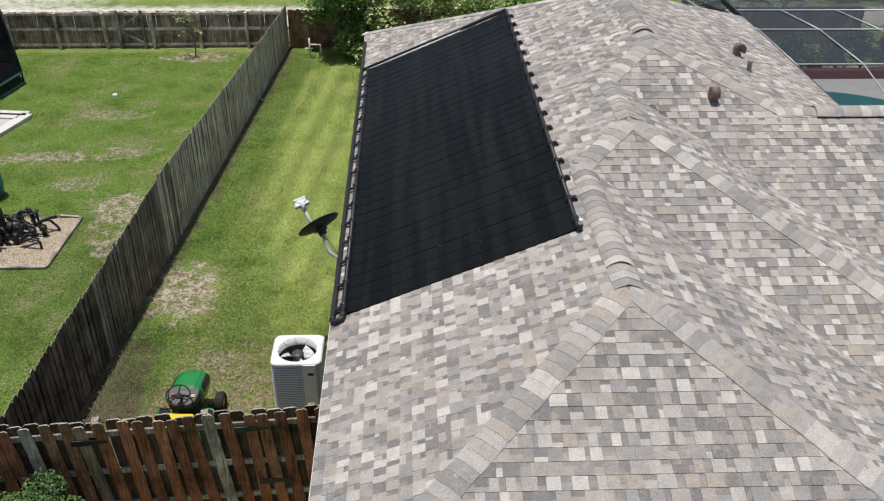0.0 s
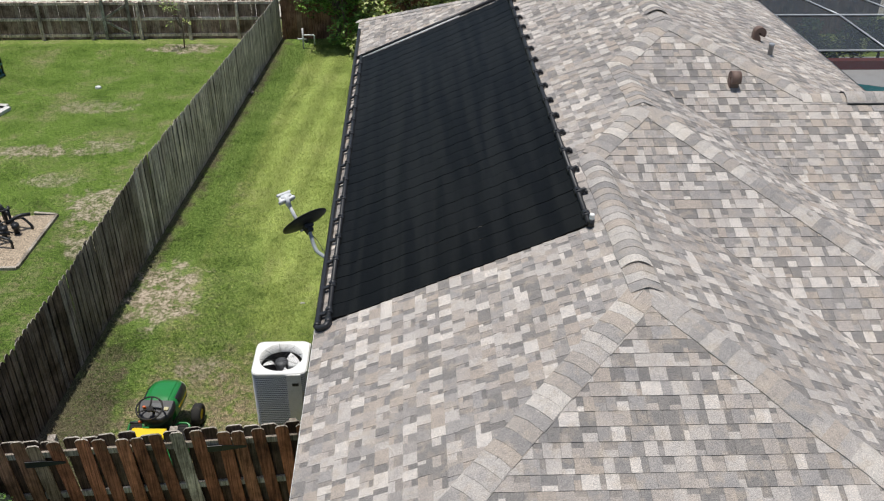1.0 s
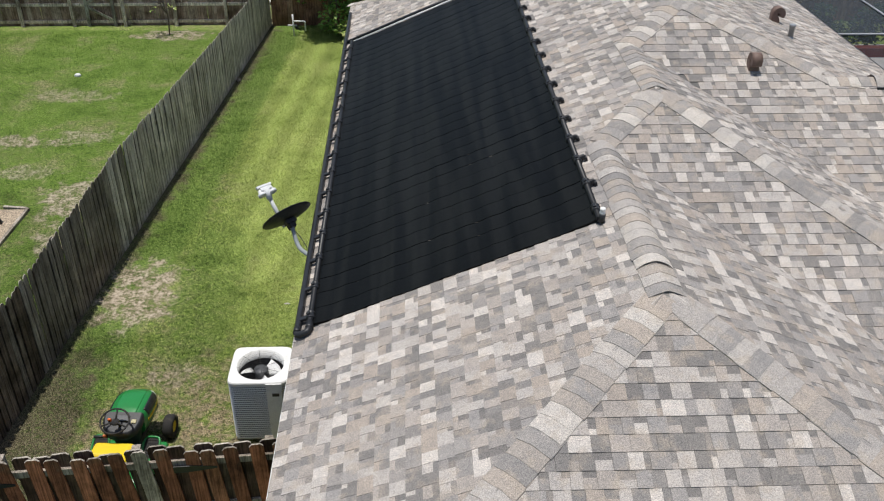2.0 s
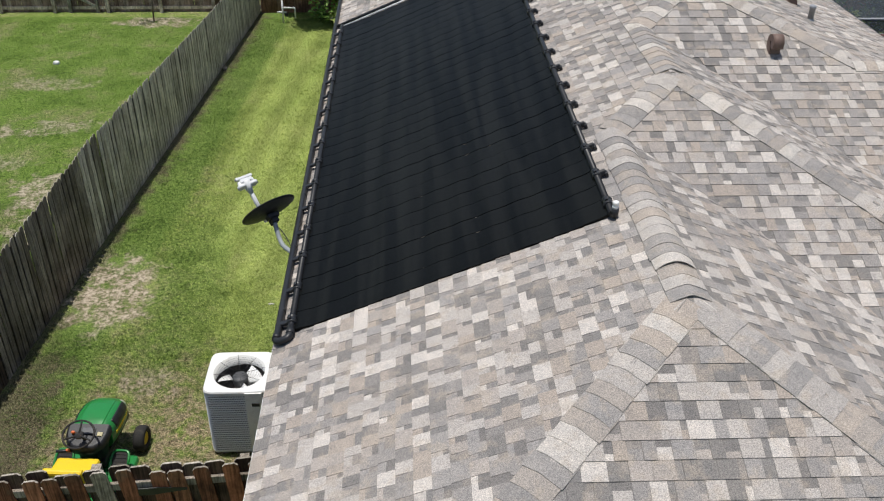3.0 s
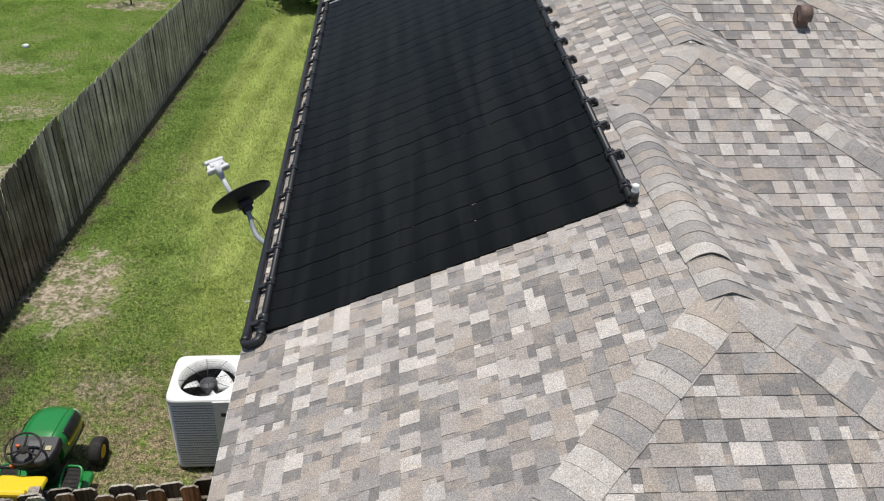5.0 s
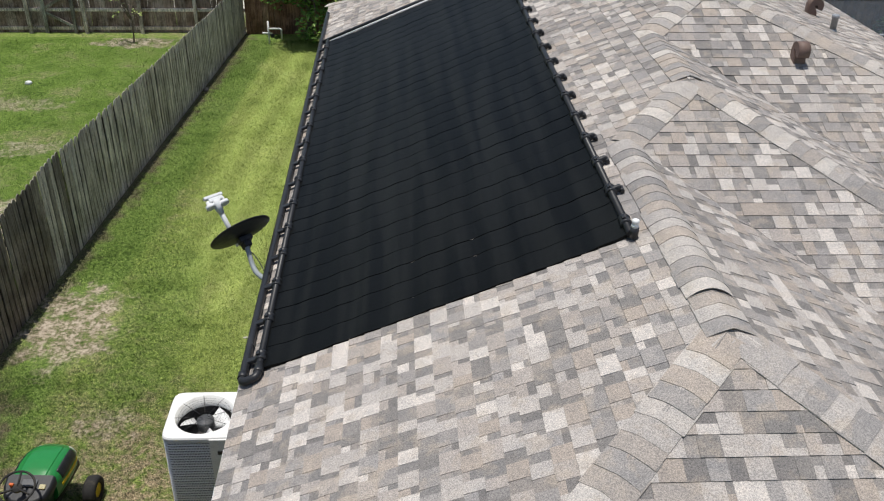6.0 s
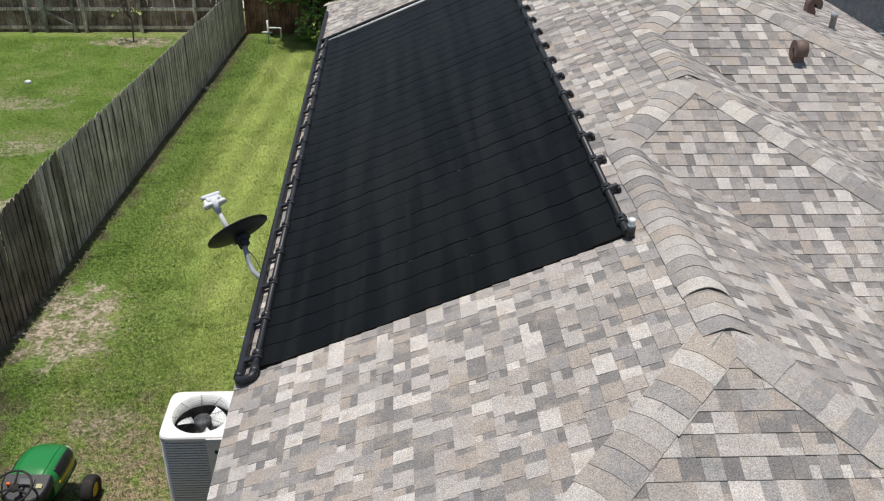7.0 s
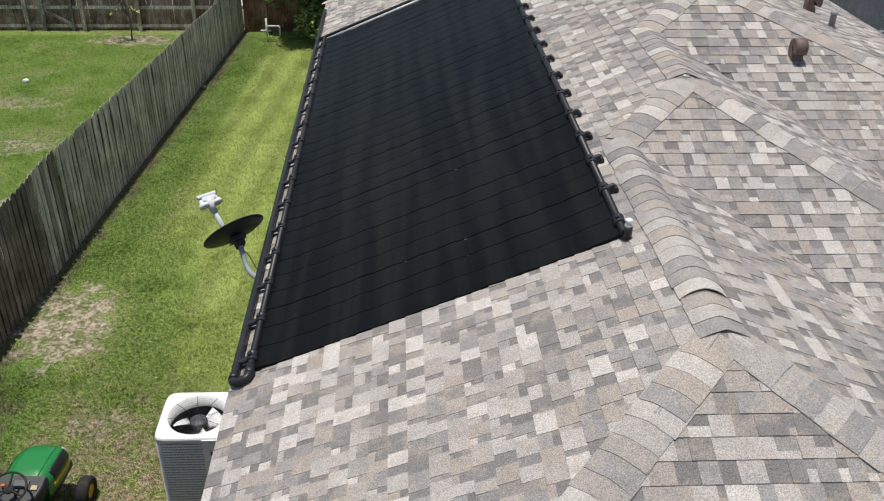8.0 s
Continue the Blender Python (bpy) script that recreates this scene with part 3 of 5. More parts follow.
# ---- side-yard things: first the pool heater on the roof ----
def on_w(x, y, h=0.0):
    n = Vector((-S, 0, 1)).normalized()
    return Vector((x, y, zr(x))) + n * h


XH, XH2, PY0, PY1, STRIPS = 0.19, 3.25, 2.27, 11.60, 32
heater = thing("pool_heater", (0, 0, 0), "black solar pool heater of ribbed mats on the long roof slope", "solar heater")
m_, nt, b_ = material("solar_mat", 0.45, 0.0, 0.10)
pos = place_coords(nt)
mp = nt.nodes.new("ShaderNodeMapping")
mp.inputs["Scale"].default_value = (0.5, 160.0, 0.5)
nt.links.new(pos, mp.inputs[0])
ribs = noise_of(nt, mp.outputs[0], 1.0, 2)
# Faint cross bands: uneven sheen of the sagging mats put into the colour.
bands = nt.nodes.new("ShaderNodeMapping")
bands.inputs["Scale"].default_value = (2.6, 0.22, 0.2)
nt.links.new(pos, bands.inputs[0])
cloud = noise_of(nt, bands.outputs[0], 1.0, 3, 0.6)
mat_tone = mix(nt, "MIX", ramp(nt, cloud, ((0.4, (0, 0, 0)), (0.7, (0.5, 0.5, 0.5)))), ramp(nt, ribs, ((0.3, (0.0044, 0.0048, 0.0044)), (0.7, (0.0076, 0.0082, 0.0075)))), (0.0095, 0.0106, 0.0104))
band_map = nt.nodes.new("ShaderNodeMapping")
band_map.inputs["Scale"].default_value = (6.8, 0.35, 0.2)
nt.links.new(pos, band_map.inputs[0])
sheen_band = ramp(nt, noise_of(nt, band_map.outputs[0], 1.0, 2, 0.5), ((0.40, (0.52, 0.54, 0.56)), (0.60, (1.28, 1.25, 1.22))))
mat_tone = mix(nt, "MULTIPLY", 1.0, mat_tone, sheen_band)
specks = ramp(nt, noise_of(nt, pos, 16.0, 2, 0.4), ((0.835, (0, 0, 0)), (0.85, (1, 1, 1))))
mat_tone = mix(nt, "MIX", specks, mat_tone, (0.35, 0.34, 0.31))
nt.links.new(mat_tone, b_.inputs["Base Color"])
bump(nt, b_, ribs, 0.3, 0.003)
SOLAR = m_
wide = (PY1 - PY0) / STRIPS
bm = bmesh.new()
cols, rows = 120, 4
grid = []
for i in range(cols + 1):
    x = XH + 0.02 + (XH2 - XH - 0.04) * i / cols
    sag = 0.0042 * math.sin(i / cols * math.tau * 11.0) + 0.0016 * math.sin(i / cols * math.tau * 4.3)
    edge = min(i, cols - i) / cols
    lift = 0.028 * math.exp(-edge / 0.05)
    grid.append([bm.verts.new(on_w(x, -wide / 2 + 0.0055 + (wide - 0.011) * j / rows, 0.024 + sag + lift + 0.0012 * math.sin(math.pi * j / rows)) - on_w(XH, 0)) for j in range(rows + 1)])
for i in range(cols):
    for j in range(rows):
        bm.faces.new((grid[i][j], grid[i + 1][j], grid[i + 1][j + 1], grid[i][j + 1])).smooth = True
for side in (0, rows):
    for i in range(cols):
        a, b = bm.verts.new(grid[i][side].co), bm.verts.new(grid[i + 1][side].co)
        lo = [bm.verts.new(v.co - Vector((-S, 0, 1)).normalized() * 0.028) for v in (a, b)]
        bm.faces.new((a, b, lo[1], lo[0]))
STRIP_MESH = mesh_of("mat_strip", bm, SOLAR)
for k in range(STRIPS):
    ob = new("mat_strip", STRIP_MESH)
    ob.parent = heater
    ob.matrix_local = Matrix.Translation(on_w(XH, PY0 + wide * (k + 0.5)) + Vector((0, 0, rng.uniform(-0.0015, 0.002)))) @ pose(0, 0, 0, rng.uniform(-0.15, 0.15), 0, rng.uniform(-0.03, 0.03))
for x in (XH, XH2):
    bm = bmesh.new()
    tube(bm, [on_w(x, PY0 - 0.02, 0.06), on_w(x, PY1 + 0.02, 0.06)], 0.033, 12)
    part("header_pipe", bm, BLACK_PLASTIC, heater)
bm = bmesh.new()
out_x = XH - 0.138


def rounded(points, r, steps=5):
    """A path with its corners turned in arcs that start r before them."""
    points = [Vector(p) for p in points]
    out = [points[0]]
    for a, b, c in zip(points, points[1:], points[2:]):
        u, v = b + (a - b).normalized() * r, b + (c - b).normalized() * r
        out += [u.lerp(b, k / steps).lerp(b.lerp(v, k / steps), k / steps) for k in range(steps + 1)]
    return out + [points[-1]]


tube(bm, rounded([on_w(XH, PY0 + 0.05, 0.06), on_w(XH, PY0 - 0.12, 0.06), on_w(out_x, PY0 - 0.12, 0.055), on_w(out_x, PY1 + 2.05, 0.05)], 0.055), 0.037, 14)
part("return_pipe", bm, BLACK_PLASTIC, heater)
for x, y in ((XH, PY0 - 0.05), (out_x, PY0 - 0.05)):
    bm = bmesh.new()
    tube(bm, [on_w(x, y - 0.02, 0.058), on_w(x, y + 0.05, 0.058)], 0.043, 14)
    part("pipe_collar", bm, BLACK_PLASTIC, heater)
bm = bmesh.new()
tube(bm, [on_w(XH - 0.1, PY1 + 0.12, 0.05), on_w(XH2, PY1 + 0.12, 0.05)], 0.034, 12)
part("crossing_pipe", bm, BLACK_PLASTIC, heater)
bm = bmesh.new()
tube(bm, [on_w(XH + 0.02, PY1 + 0.06, 0.03), on_w(XH2 - 1.0, PY1 + 0.05, 0.03)], 0.016, 8)
part("conduit", bm, PALE_PLASTIC, heater, "white plastic conduit beside the pipe")
bm = bmesh.new()
ax = Vector((0, 1, 0)).to_track_quat("Z", "X").to_matrix().to_4x4()
lathe(bm, [(0.034, -0.055), (0.05, -0.055), (0.052, -0.035), (0.046, -0.03), (0.046, 0.03), (0.052, 0.035), (0.05, 0.055), (0.034, 0.055)], 14, ax)
box(bm, (0.0, 0, 0.052), (0.03, 0.05, 0.02), None, 0.004)
COUPLING_MESH = mesh_of("coupling", bm, BLACK_PLASTIC)
bm = bmesh.new()
box(bm, (0, 0, 0.008), (0.19, 0.062, 0.038), None, 0.008)
box(bm, (0.075, 0, 0.012), (0.045, 0.075, 0.062), None, 0.010)
box(bm, (-0.08, 0, -0.02), (0.03, 0.05, 0.06), None, 0.006)
BRACKET_MESH = mesh_of("bracket", bm, BLACK_PLASTIC)
bm = bmesh.new()
box(bm, (0.045, 0, 0.012), (0.115, 0.052, 0.072), None, 0.022)
box(bm, (0.095, 0, -0.012), (0.040, 0.080, 0.058), None, 0.016)
box(bm, (-0.005, 0, 0.03), (0.05, 0.062, 0.045), None, 0.010)
UPPER_MESH = mesh_of("bracket", bm, BLACK_PLASTIC)
for k in range(STRIPS // 2 + 1):
    y = PY0 + 0.16 + wide * 2 * k
    if y > PY1:
        break
    for x, mesh, h, turn in ((XH, COUPLING_MESH, 0.06, 0), (XH2, COUPLING_MESH, 0.06, 0), (XH - 0.070, BRACKET_MESH, 0.055, 0), (XH2, UPPER_MESH, 0.05, 0)):
        if mesh is UPPER_MESH and k == 0:
            continue
        ob = new("coupling" if mesh is COUPLING_MESH else "bracket", mesh)
        ob.parent = heater
        ob.matrix_local = Matrix.Translation(on_w(x, y + rng.uniform(-0.02, 0.02), h)) @ pose(0, 0, 0, 0, -math.degrees(math.atan(S)), turn + rng.uniform(-4, 4))
for k in range(8):
    y = PY0 + 0.4 + 1.23 * k
    bm = bmesh.new()
    lathe(bm, [(0.030, -0.02), (0.040, -0.02), (0.040, 0.02), (0.030, 0.02)], 12, Matrix.Translation(on_w(out_x, y, 0.05)) @ ax)
    part("pipe_clamp", bm, BLACK_PLASTIC, heater)
# relief valve at the upper near corner
bm = bmesh.new()
lathe(bm, [(0.0, 0.0), (0.036, 0.0), (0.036, 0.09), (0.0, 0.09)], 16, Matrix.Translation(on_w(XH2 + 0.01, PY0 - 0.03, 0.03)))
valve = part("relief_valve", bm, BLACK_PLASTIC, heater)
bm = bmesh.new()
lathe(bm, [(0.0, 0.09), (0.030, 0.09), (0.031, 0.110), (0.021, 0.118), (0.021, 0.128), (0.031, 0.132), (0.030, 0.152), (0.018, 0.160), (0.0, 0.160)], 18, Matrix.Translation(on_w(XH2 + 0.01, PY0 - 0.03, 0.03)))
part("valve_cap", bm, WHITE, valve, "white plastic valve cap")


# ---- fences ----
def dog_ear(bm, w, h, t):
    """A fence board with clipped upper corners, its foot at the origin."""
    c = 0.028
    slab_outline = ((-w / 2, 0), (w / 2, 0), (w / 2, h - c), (w / 2 - c, h), (-w / 2 + c, h), (-w / 2, h - c))
    lo, hi = [bm.verts.new((x, -t / 2, z)) for x, z in slab_outline], [bm.verts.new((x, t / 2, z)) for x, z in slab_outline]
    bm.faces.new(lo), bm.faces.new(hi[::-1])
    for k in range(6):
        bm.faces.new((lo[k], hi[k], hi[(k + 1) % 6], lo[(k + 1) % 6]))


def fence(name, label, a, b, height, mat, pitch, rails, both=True, gap_side=1, post_every=2.44, lean=1.2, rail_mat=None, slant=0.0, width=0.14, uneven=0.022, behind=None, deep=0.029, worn=(), back_mat=None, rise=None, sawn=False, thick=0.02, lower=0.0):
    """A board fence from a to b; boards stand on the side gap_side and, if both, in the gaps behind."""
    a, b = Vector((*a, 0)), Vector((*b, 0))
    d = b - a
    ob = thing(name, a, label, "fence", turn=math.degrees(math.atan2(d.y, d.x)))

    def board_mesh(w, m, pale_top):
        bm = bmesh.new()
        dog_ear(bm, w, height, thick)
        me = mesh_of("board", bm, m)
        if pale_top:
            # sawn tops paler: worn end grain with sunlight put into the colour
            me.materials.append(SUNLIT_GRAIN)
            for f in me.polygons:
                if f.normal.z > 0.35:
                    f.material_index = 1
        return me

    # worn: (material, reach) for the darker stretches of boards at the near end
    fronts = [(board_mesh(width, m, sawn), reach) for m, reach in worn] + [(board_mesh(width, mat, sawn), 1e9)]
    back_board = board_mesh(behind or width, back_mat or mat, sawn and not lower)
    n = int(d.length / pitch)
    for k in range(n + 1):
        for side in ((1, -1) if both else (1,)):
            x = k * pitch + (pitch / 2 if side < 0 else 0)
            if x > d.length:
                continue
            at_x = x + rng.uniform(-1.2, 1.2)
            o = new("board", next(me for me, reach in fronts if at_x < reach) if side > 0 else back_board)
            o.parent = ob
            o.matrix_local = pose(x + rng.uniform(-0.008, 0.008), -side * gap_side * deep, -0.03 + rng.uniform(-uneven, uneven) - (lower if side < 0 else 0), rng.uniform(-0.5, 0.5), slant + rng.uniform(-lean, lean), 0) @ Matrix.Diagonal((1, 1, rise(x) if rise else 1, 1))
    bm = bmesh.new()
    box(bm, (d.length / 2, 0, 0), (d.length, deep * 2 - 0.022, 0.085), None, 0.004)
    rail = mesh_of("rail", bm, rail_mat or mat)
    for z in rails:
        o = new("rail", rail)
        o.parent = ob
        o.location = (0, 0, z)
    bm = bmesh.new()
    box(bm, (0, 0, height / 2 - 0.1), (0.09, 0.09, height + 0.1), None, 0.005)
    post = mesh_of("post", bm, rail_mat or mat)
    for k in range(int(d.length / post_every) + 1):
        o = new("post", post)
        o.parent = ob
        o.location = (k * post_every, gap_side * 0.07 if not both else gap_side * 0.08, -0.12 if rise else 0)
        o.scale.z = rise(k * post_every) if rise else 1
    return ob


def side_x(y):
    return -4.38 + 0.078 * y


FENCE_H = 1.62


def side_rise(d):
    """Board height along the side fence: fullest a third of the way, lower towards its end."""
    steps = ((0.0, 0.95), (6.0, 1.0), (9.8, 1.10), (13.5, 1.02), (20.0, 0.90), (24.0, 0.86))
    for (a, p), (b, q) in zip(steps, steps[1:]):
        if d <= b:
            return p + (q - p) * (d - a) / (b - a)
    return steps[-1][1]


side_fence = fence("side_fence", "weathered grey shadowbox board fence along the side yard", (side_x(-1.5), -1.5), (side_x(20.45), 20.45), FENCE_H, GREY_WOOD, 0.132, (0.3, 0.8, 1.25), True, 1, 2.44, 0.35, SHADE_BOARD, width=0.101, uneven=0.010, behind=0.130, deep=0.020, worn=((NEAR_WOOD, 5.6), (MID_WOOD, 10.0)), back_mat=SHADE_BOARD, rise=side_rise, sawn=True, thick=0.011, lower=0.09)
back_fence = fence("back_fence", "dark brown board fence with its rails towards the neighbour's lawn", (-14.5, 20.35), (-2.75, 20.5), 1.2, BROWN_WOOD, 0.142, (0.12, 0.62, 1.1), False, -1, 1.49, 0.08, PALE_RAIL, width=0.1405)
rear_fence = fence("rear_fence", "dark brown board fence at the end of the side yard", (-2.65, 20.4), (16.0, 20.7), 1.26, REAR_WOOD, 0.16, (0.3, 1.0), True, 1, 2.44, 0.3, width=0.145)
front_fence = fence("front_fence", "red-brown shadowbox fence and gate with some mossy grey boards", (-4.25, 0.90), (0.38, 1.24), 1.83, RED_WOOD, 0.225, (0.35, 0.95, 1.60), True, 1, 1.35, 1.8, RAIL_WOOD, slant=-5.0, behind=0.19, width=0.145, uneven=0.035, back_mat=SHADE_WOOD, sawn=True)


# ---- condenser ----
def condenser():
    ob = thing("air_conditioner", (-0.67, 3.40, 0), "white-topped grey air-conditioner condenser on a pad beside the house", "air conditioner")
    sx, sy, h = 0.75, 0.72, 1.00
    bm = bmesh.new()
    box(bm, (0.0, 0, 0.0), (0.66, 0.63, 0.06), None, 0.01)
    part("pad", bm, CONCRETE, ob)
    # rounded outline
    def outline(ex, ey, r, n=6):
        pts = []
        for cx, cy, a0 in ((ex - r, ey - r, 0), (-ex + r, ey - r, 90), (-ex + r, -ey + r, 180), (ex - r, -ey + r, 270)):
            pts += [(cx + r * math.cos(radians(a0 + 90 * k / n)), cy + r * math.sin(radians(a0 + 90 * k / n))) for k in range(n + 1)]
        return pts
    bm = bmesh.new()
    walls = [[bm.verts.new((x, y, z)) for x, y in outline(sx / 2 - e, sy / 2 - e, r)] for e, r, z in ((0.03, 0.06, 0.05), (0.03, 0.06, h - 0.03), (0.042, 0.05, h - 0.03), (0.042, 0.05, 0.05))]
    for p, q in zip(walls, walls[1:]):
        for k in range(len(p)):
            bm.faces.new((p[k], p[(k + 1) % len(p)], q[(k + 1) % len(p)], q[k]))
    part("coil", bm, DARK_STEEL, ob)
    rings = 26
    o1, o2 = outline(sx / 2, sy / 2, 0.08), outline(sx / 2 - 0.010, sy / 2 - 0.010, 0.070)
    n = len(o1)
    fin = bmesh.new()
    lip = outline(sx / 2 + 0.001, sy / 2 + 0.001, 0.081)
    loops = [[fin.verts.new((x, y, z)) for x, y in o] for o, z in ((o2, 0.0085), (lip, 0.0015), (lip, -0.0065), (o2, -0.0045))]
    for p, q in zip(loops, loops[1:] + loops[:1]):
        for k in range(n):
            fin.faces.new((p[k], p[(k + 1) % n], q[(k + 1) % n], q[k]))
    bmesh.ops.recalc_face_normals(fin, faces=fin.faces)
    louvre = mesh_of("louvre", fin, CONDENSER_GREY)
    pitch = (h - 0.13) / (rings - 1)
    for k in range(rings):
        o = new("louvre", louvre)
        o.parent = ob
        o.location = (0, 0, 0.08 + pitch * k)
    # short staggered bridges between the louvres
    bm = bmesh.new()
    for i in range(rings - 1):
        z = 0.08 + pitch * (i + 0.5)
        for k in range(22):
            t = (k + (0.25 if i % 2 else 0.75)) / 22
            for x, y in ((-sx / 2 + 0.07 + (sx - 0.14) * t, -sy / 2 + 0.010), (-sx / 2 + 0.010, -sy / 2 + 0.07 + (sy - 0.14) * t)):
                box(bm, (x, y, z), (0.007, 0.007, pitch * 0.7))
    part("coil_guard", bm, CONDENSER_GREY, ob)
    bm = bmesh.new()
    box(bm, (sx / 2 - 0.17, -sy / 2 - 0.004, h / 2 + 0.04), (0.20, 0.03, h - 0.08), None, 0.004)
    box(bm, (sx / 2 - 0.002, 0.02, h / 2 + 0.04), (0.03, sy - 0.1, h - 0.08), None, 0.004)
    panel = part("service_panel", bm, CONDENSER_GREY, ob)
    bm = bmesh.new()
    box(bm, (sx / 2 - 0.15, -sy / 2 - 0.022, h - 0.17), (0.09, 0.01, 0.05), None, 0.003)
    part("handle_recess", bm, DARK_STEEL, panel)
    bm = bmesh.new()
    box(bm, (0, 0, 0.045), (sx - 0.05, sy - 0.05, 0.04), None, 0.012)
    part("base_pan", bm, CONDENSER_GREY, ob)
    # top with a round opening
    bm = bmesh.new()
    r0, n = 0.305, 72
    ang = [math.tau * k / n for k in range(n)]
    oo = []
    for t in ang:
        ct, st = abs(math.cos(t)) / (sx / 2 + 0.008), abs(math.sin(t)) / (sy / 2 + 0.008)
        r = (ct ** 9 + st ** 9) ** (-1 / 9)
        oo.append((r * math.cos(t), r * math.sin(t)))
    ring_o = [bm.verts.new((x, y, h)) for x, y in oo]
    ring_lo = [bm.verts.new((x, y, h - 0.035)) for x, y in oo]
    ring_e = [bm.verts.new((x * 0.975, y * 0.975, h + 0.016)) for x, y in oo]
    ring_i = [bm.verts.new((r0 * math.cos(t), r0 * math.sin(t), h + 0.02)) for t in ang]
    ring_d = [bm.verts.new((r0 * 0.97 * math.cos(t), r0 * 0.97 * math.sin(t), h - 0.12)) for t in ang]
    for r, s in ((ring_lo, ring_o), (ring_o, ring_e), (ring_e, ring_i), (ring_i, ring_d)):
        for k in range(len(oo)):
            bm.faces.new((r[k], r[(k + 1) % len(oo)], s[(k + 1) % len(oo)], s[k])).smooth = r is ring_i
    part("top", bm, WHITE, ob, "white enamelled top with a round fan opening")
    bm = bmesh.new()
    lathe(bm, [(0.0, h - 0.42), (0.30, h - 0.42), (0.30, h - 0.115)], 40)
    part("fan_well", bm, DARK_STEEL, ob)
    fan = part("fan_motor", (lambda b: (lathe(b, [(0.0, h - 0.16), (0.088, h - 0.16), (0.092, h - 0.062), (0.086, h - 0.052), (0.0, h - 0.050)], 20), b)[1])(bmesh.new()), MOTOR_GREY, ob)
    for k in range(3):
        bm = bmesh.new()
        rows_ = []
        for i in range(6):
            r = 0.08 + 0.185 * i / 5
            half = 0.40 + 0.10 * i / 5
            rows_.append([bm.verts.new((r * math.cos(t), r * math.sin(t), h - 0.15 + 0.05 * (t / half))) for t in (-half, -half / 2, 0, half / 2, half)])
        for p, q in zip(rows_, rows_[1:]):
            for j in range(4):
                bm.faces.new((p[j], q[j], q[j + 1], p[j + 1])).smooth = True
        for v in bm.verts:
            v.co = pose(0, 0, 0, 0, 0, 40 + 120 * k) @ v.co
        o = part("blade", bm, PALE_PLASTIC, fan)
        s = o.modifiers.new("thick", "SOLIDIFY")
        s.thickness = 0.004
    bm = bmesh.new()
    for r in [0.075 + 0.032 * k for k in range(7)]:
        tube(bm, [(r * math.cos(k * math.tau / 40), r * math.sin(k * math.tau / 40), h + 0.012 - 0.03 * (1 - r / 0.29)) for k in range(41)], 0.0011, 4, False)
    for k in range(8):
        t = math.tau * k / 8 + 0.2
        tube(bm, [(0.03 * math.cos(t), 0.03 * math.sin(t), h - 0.02), (0.30 * math.cos(t), 0.30 * math.sin(t), h + 0.025)], 0.0026, 5)
    part("fan_grille", bm, DARK_STEEL, ob)


condenser()


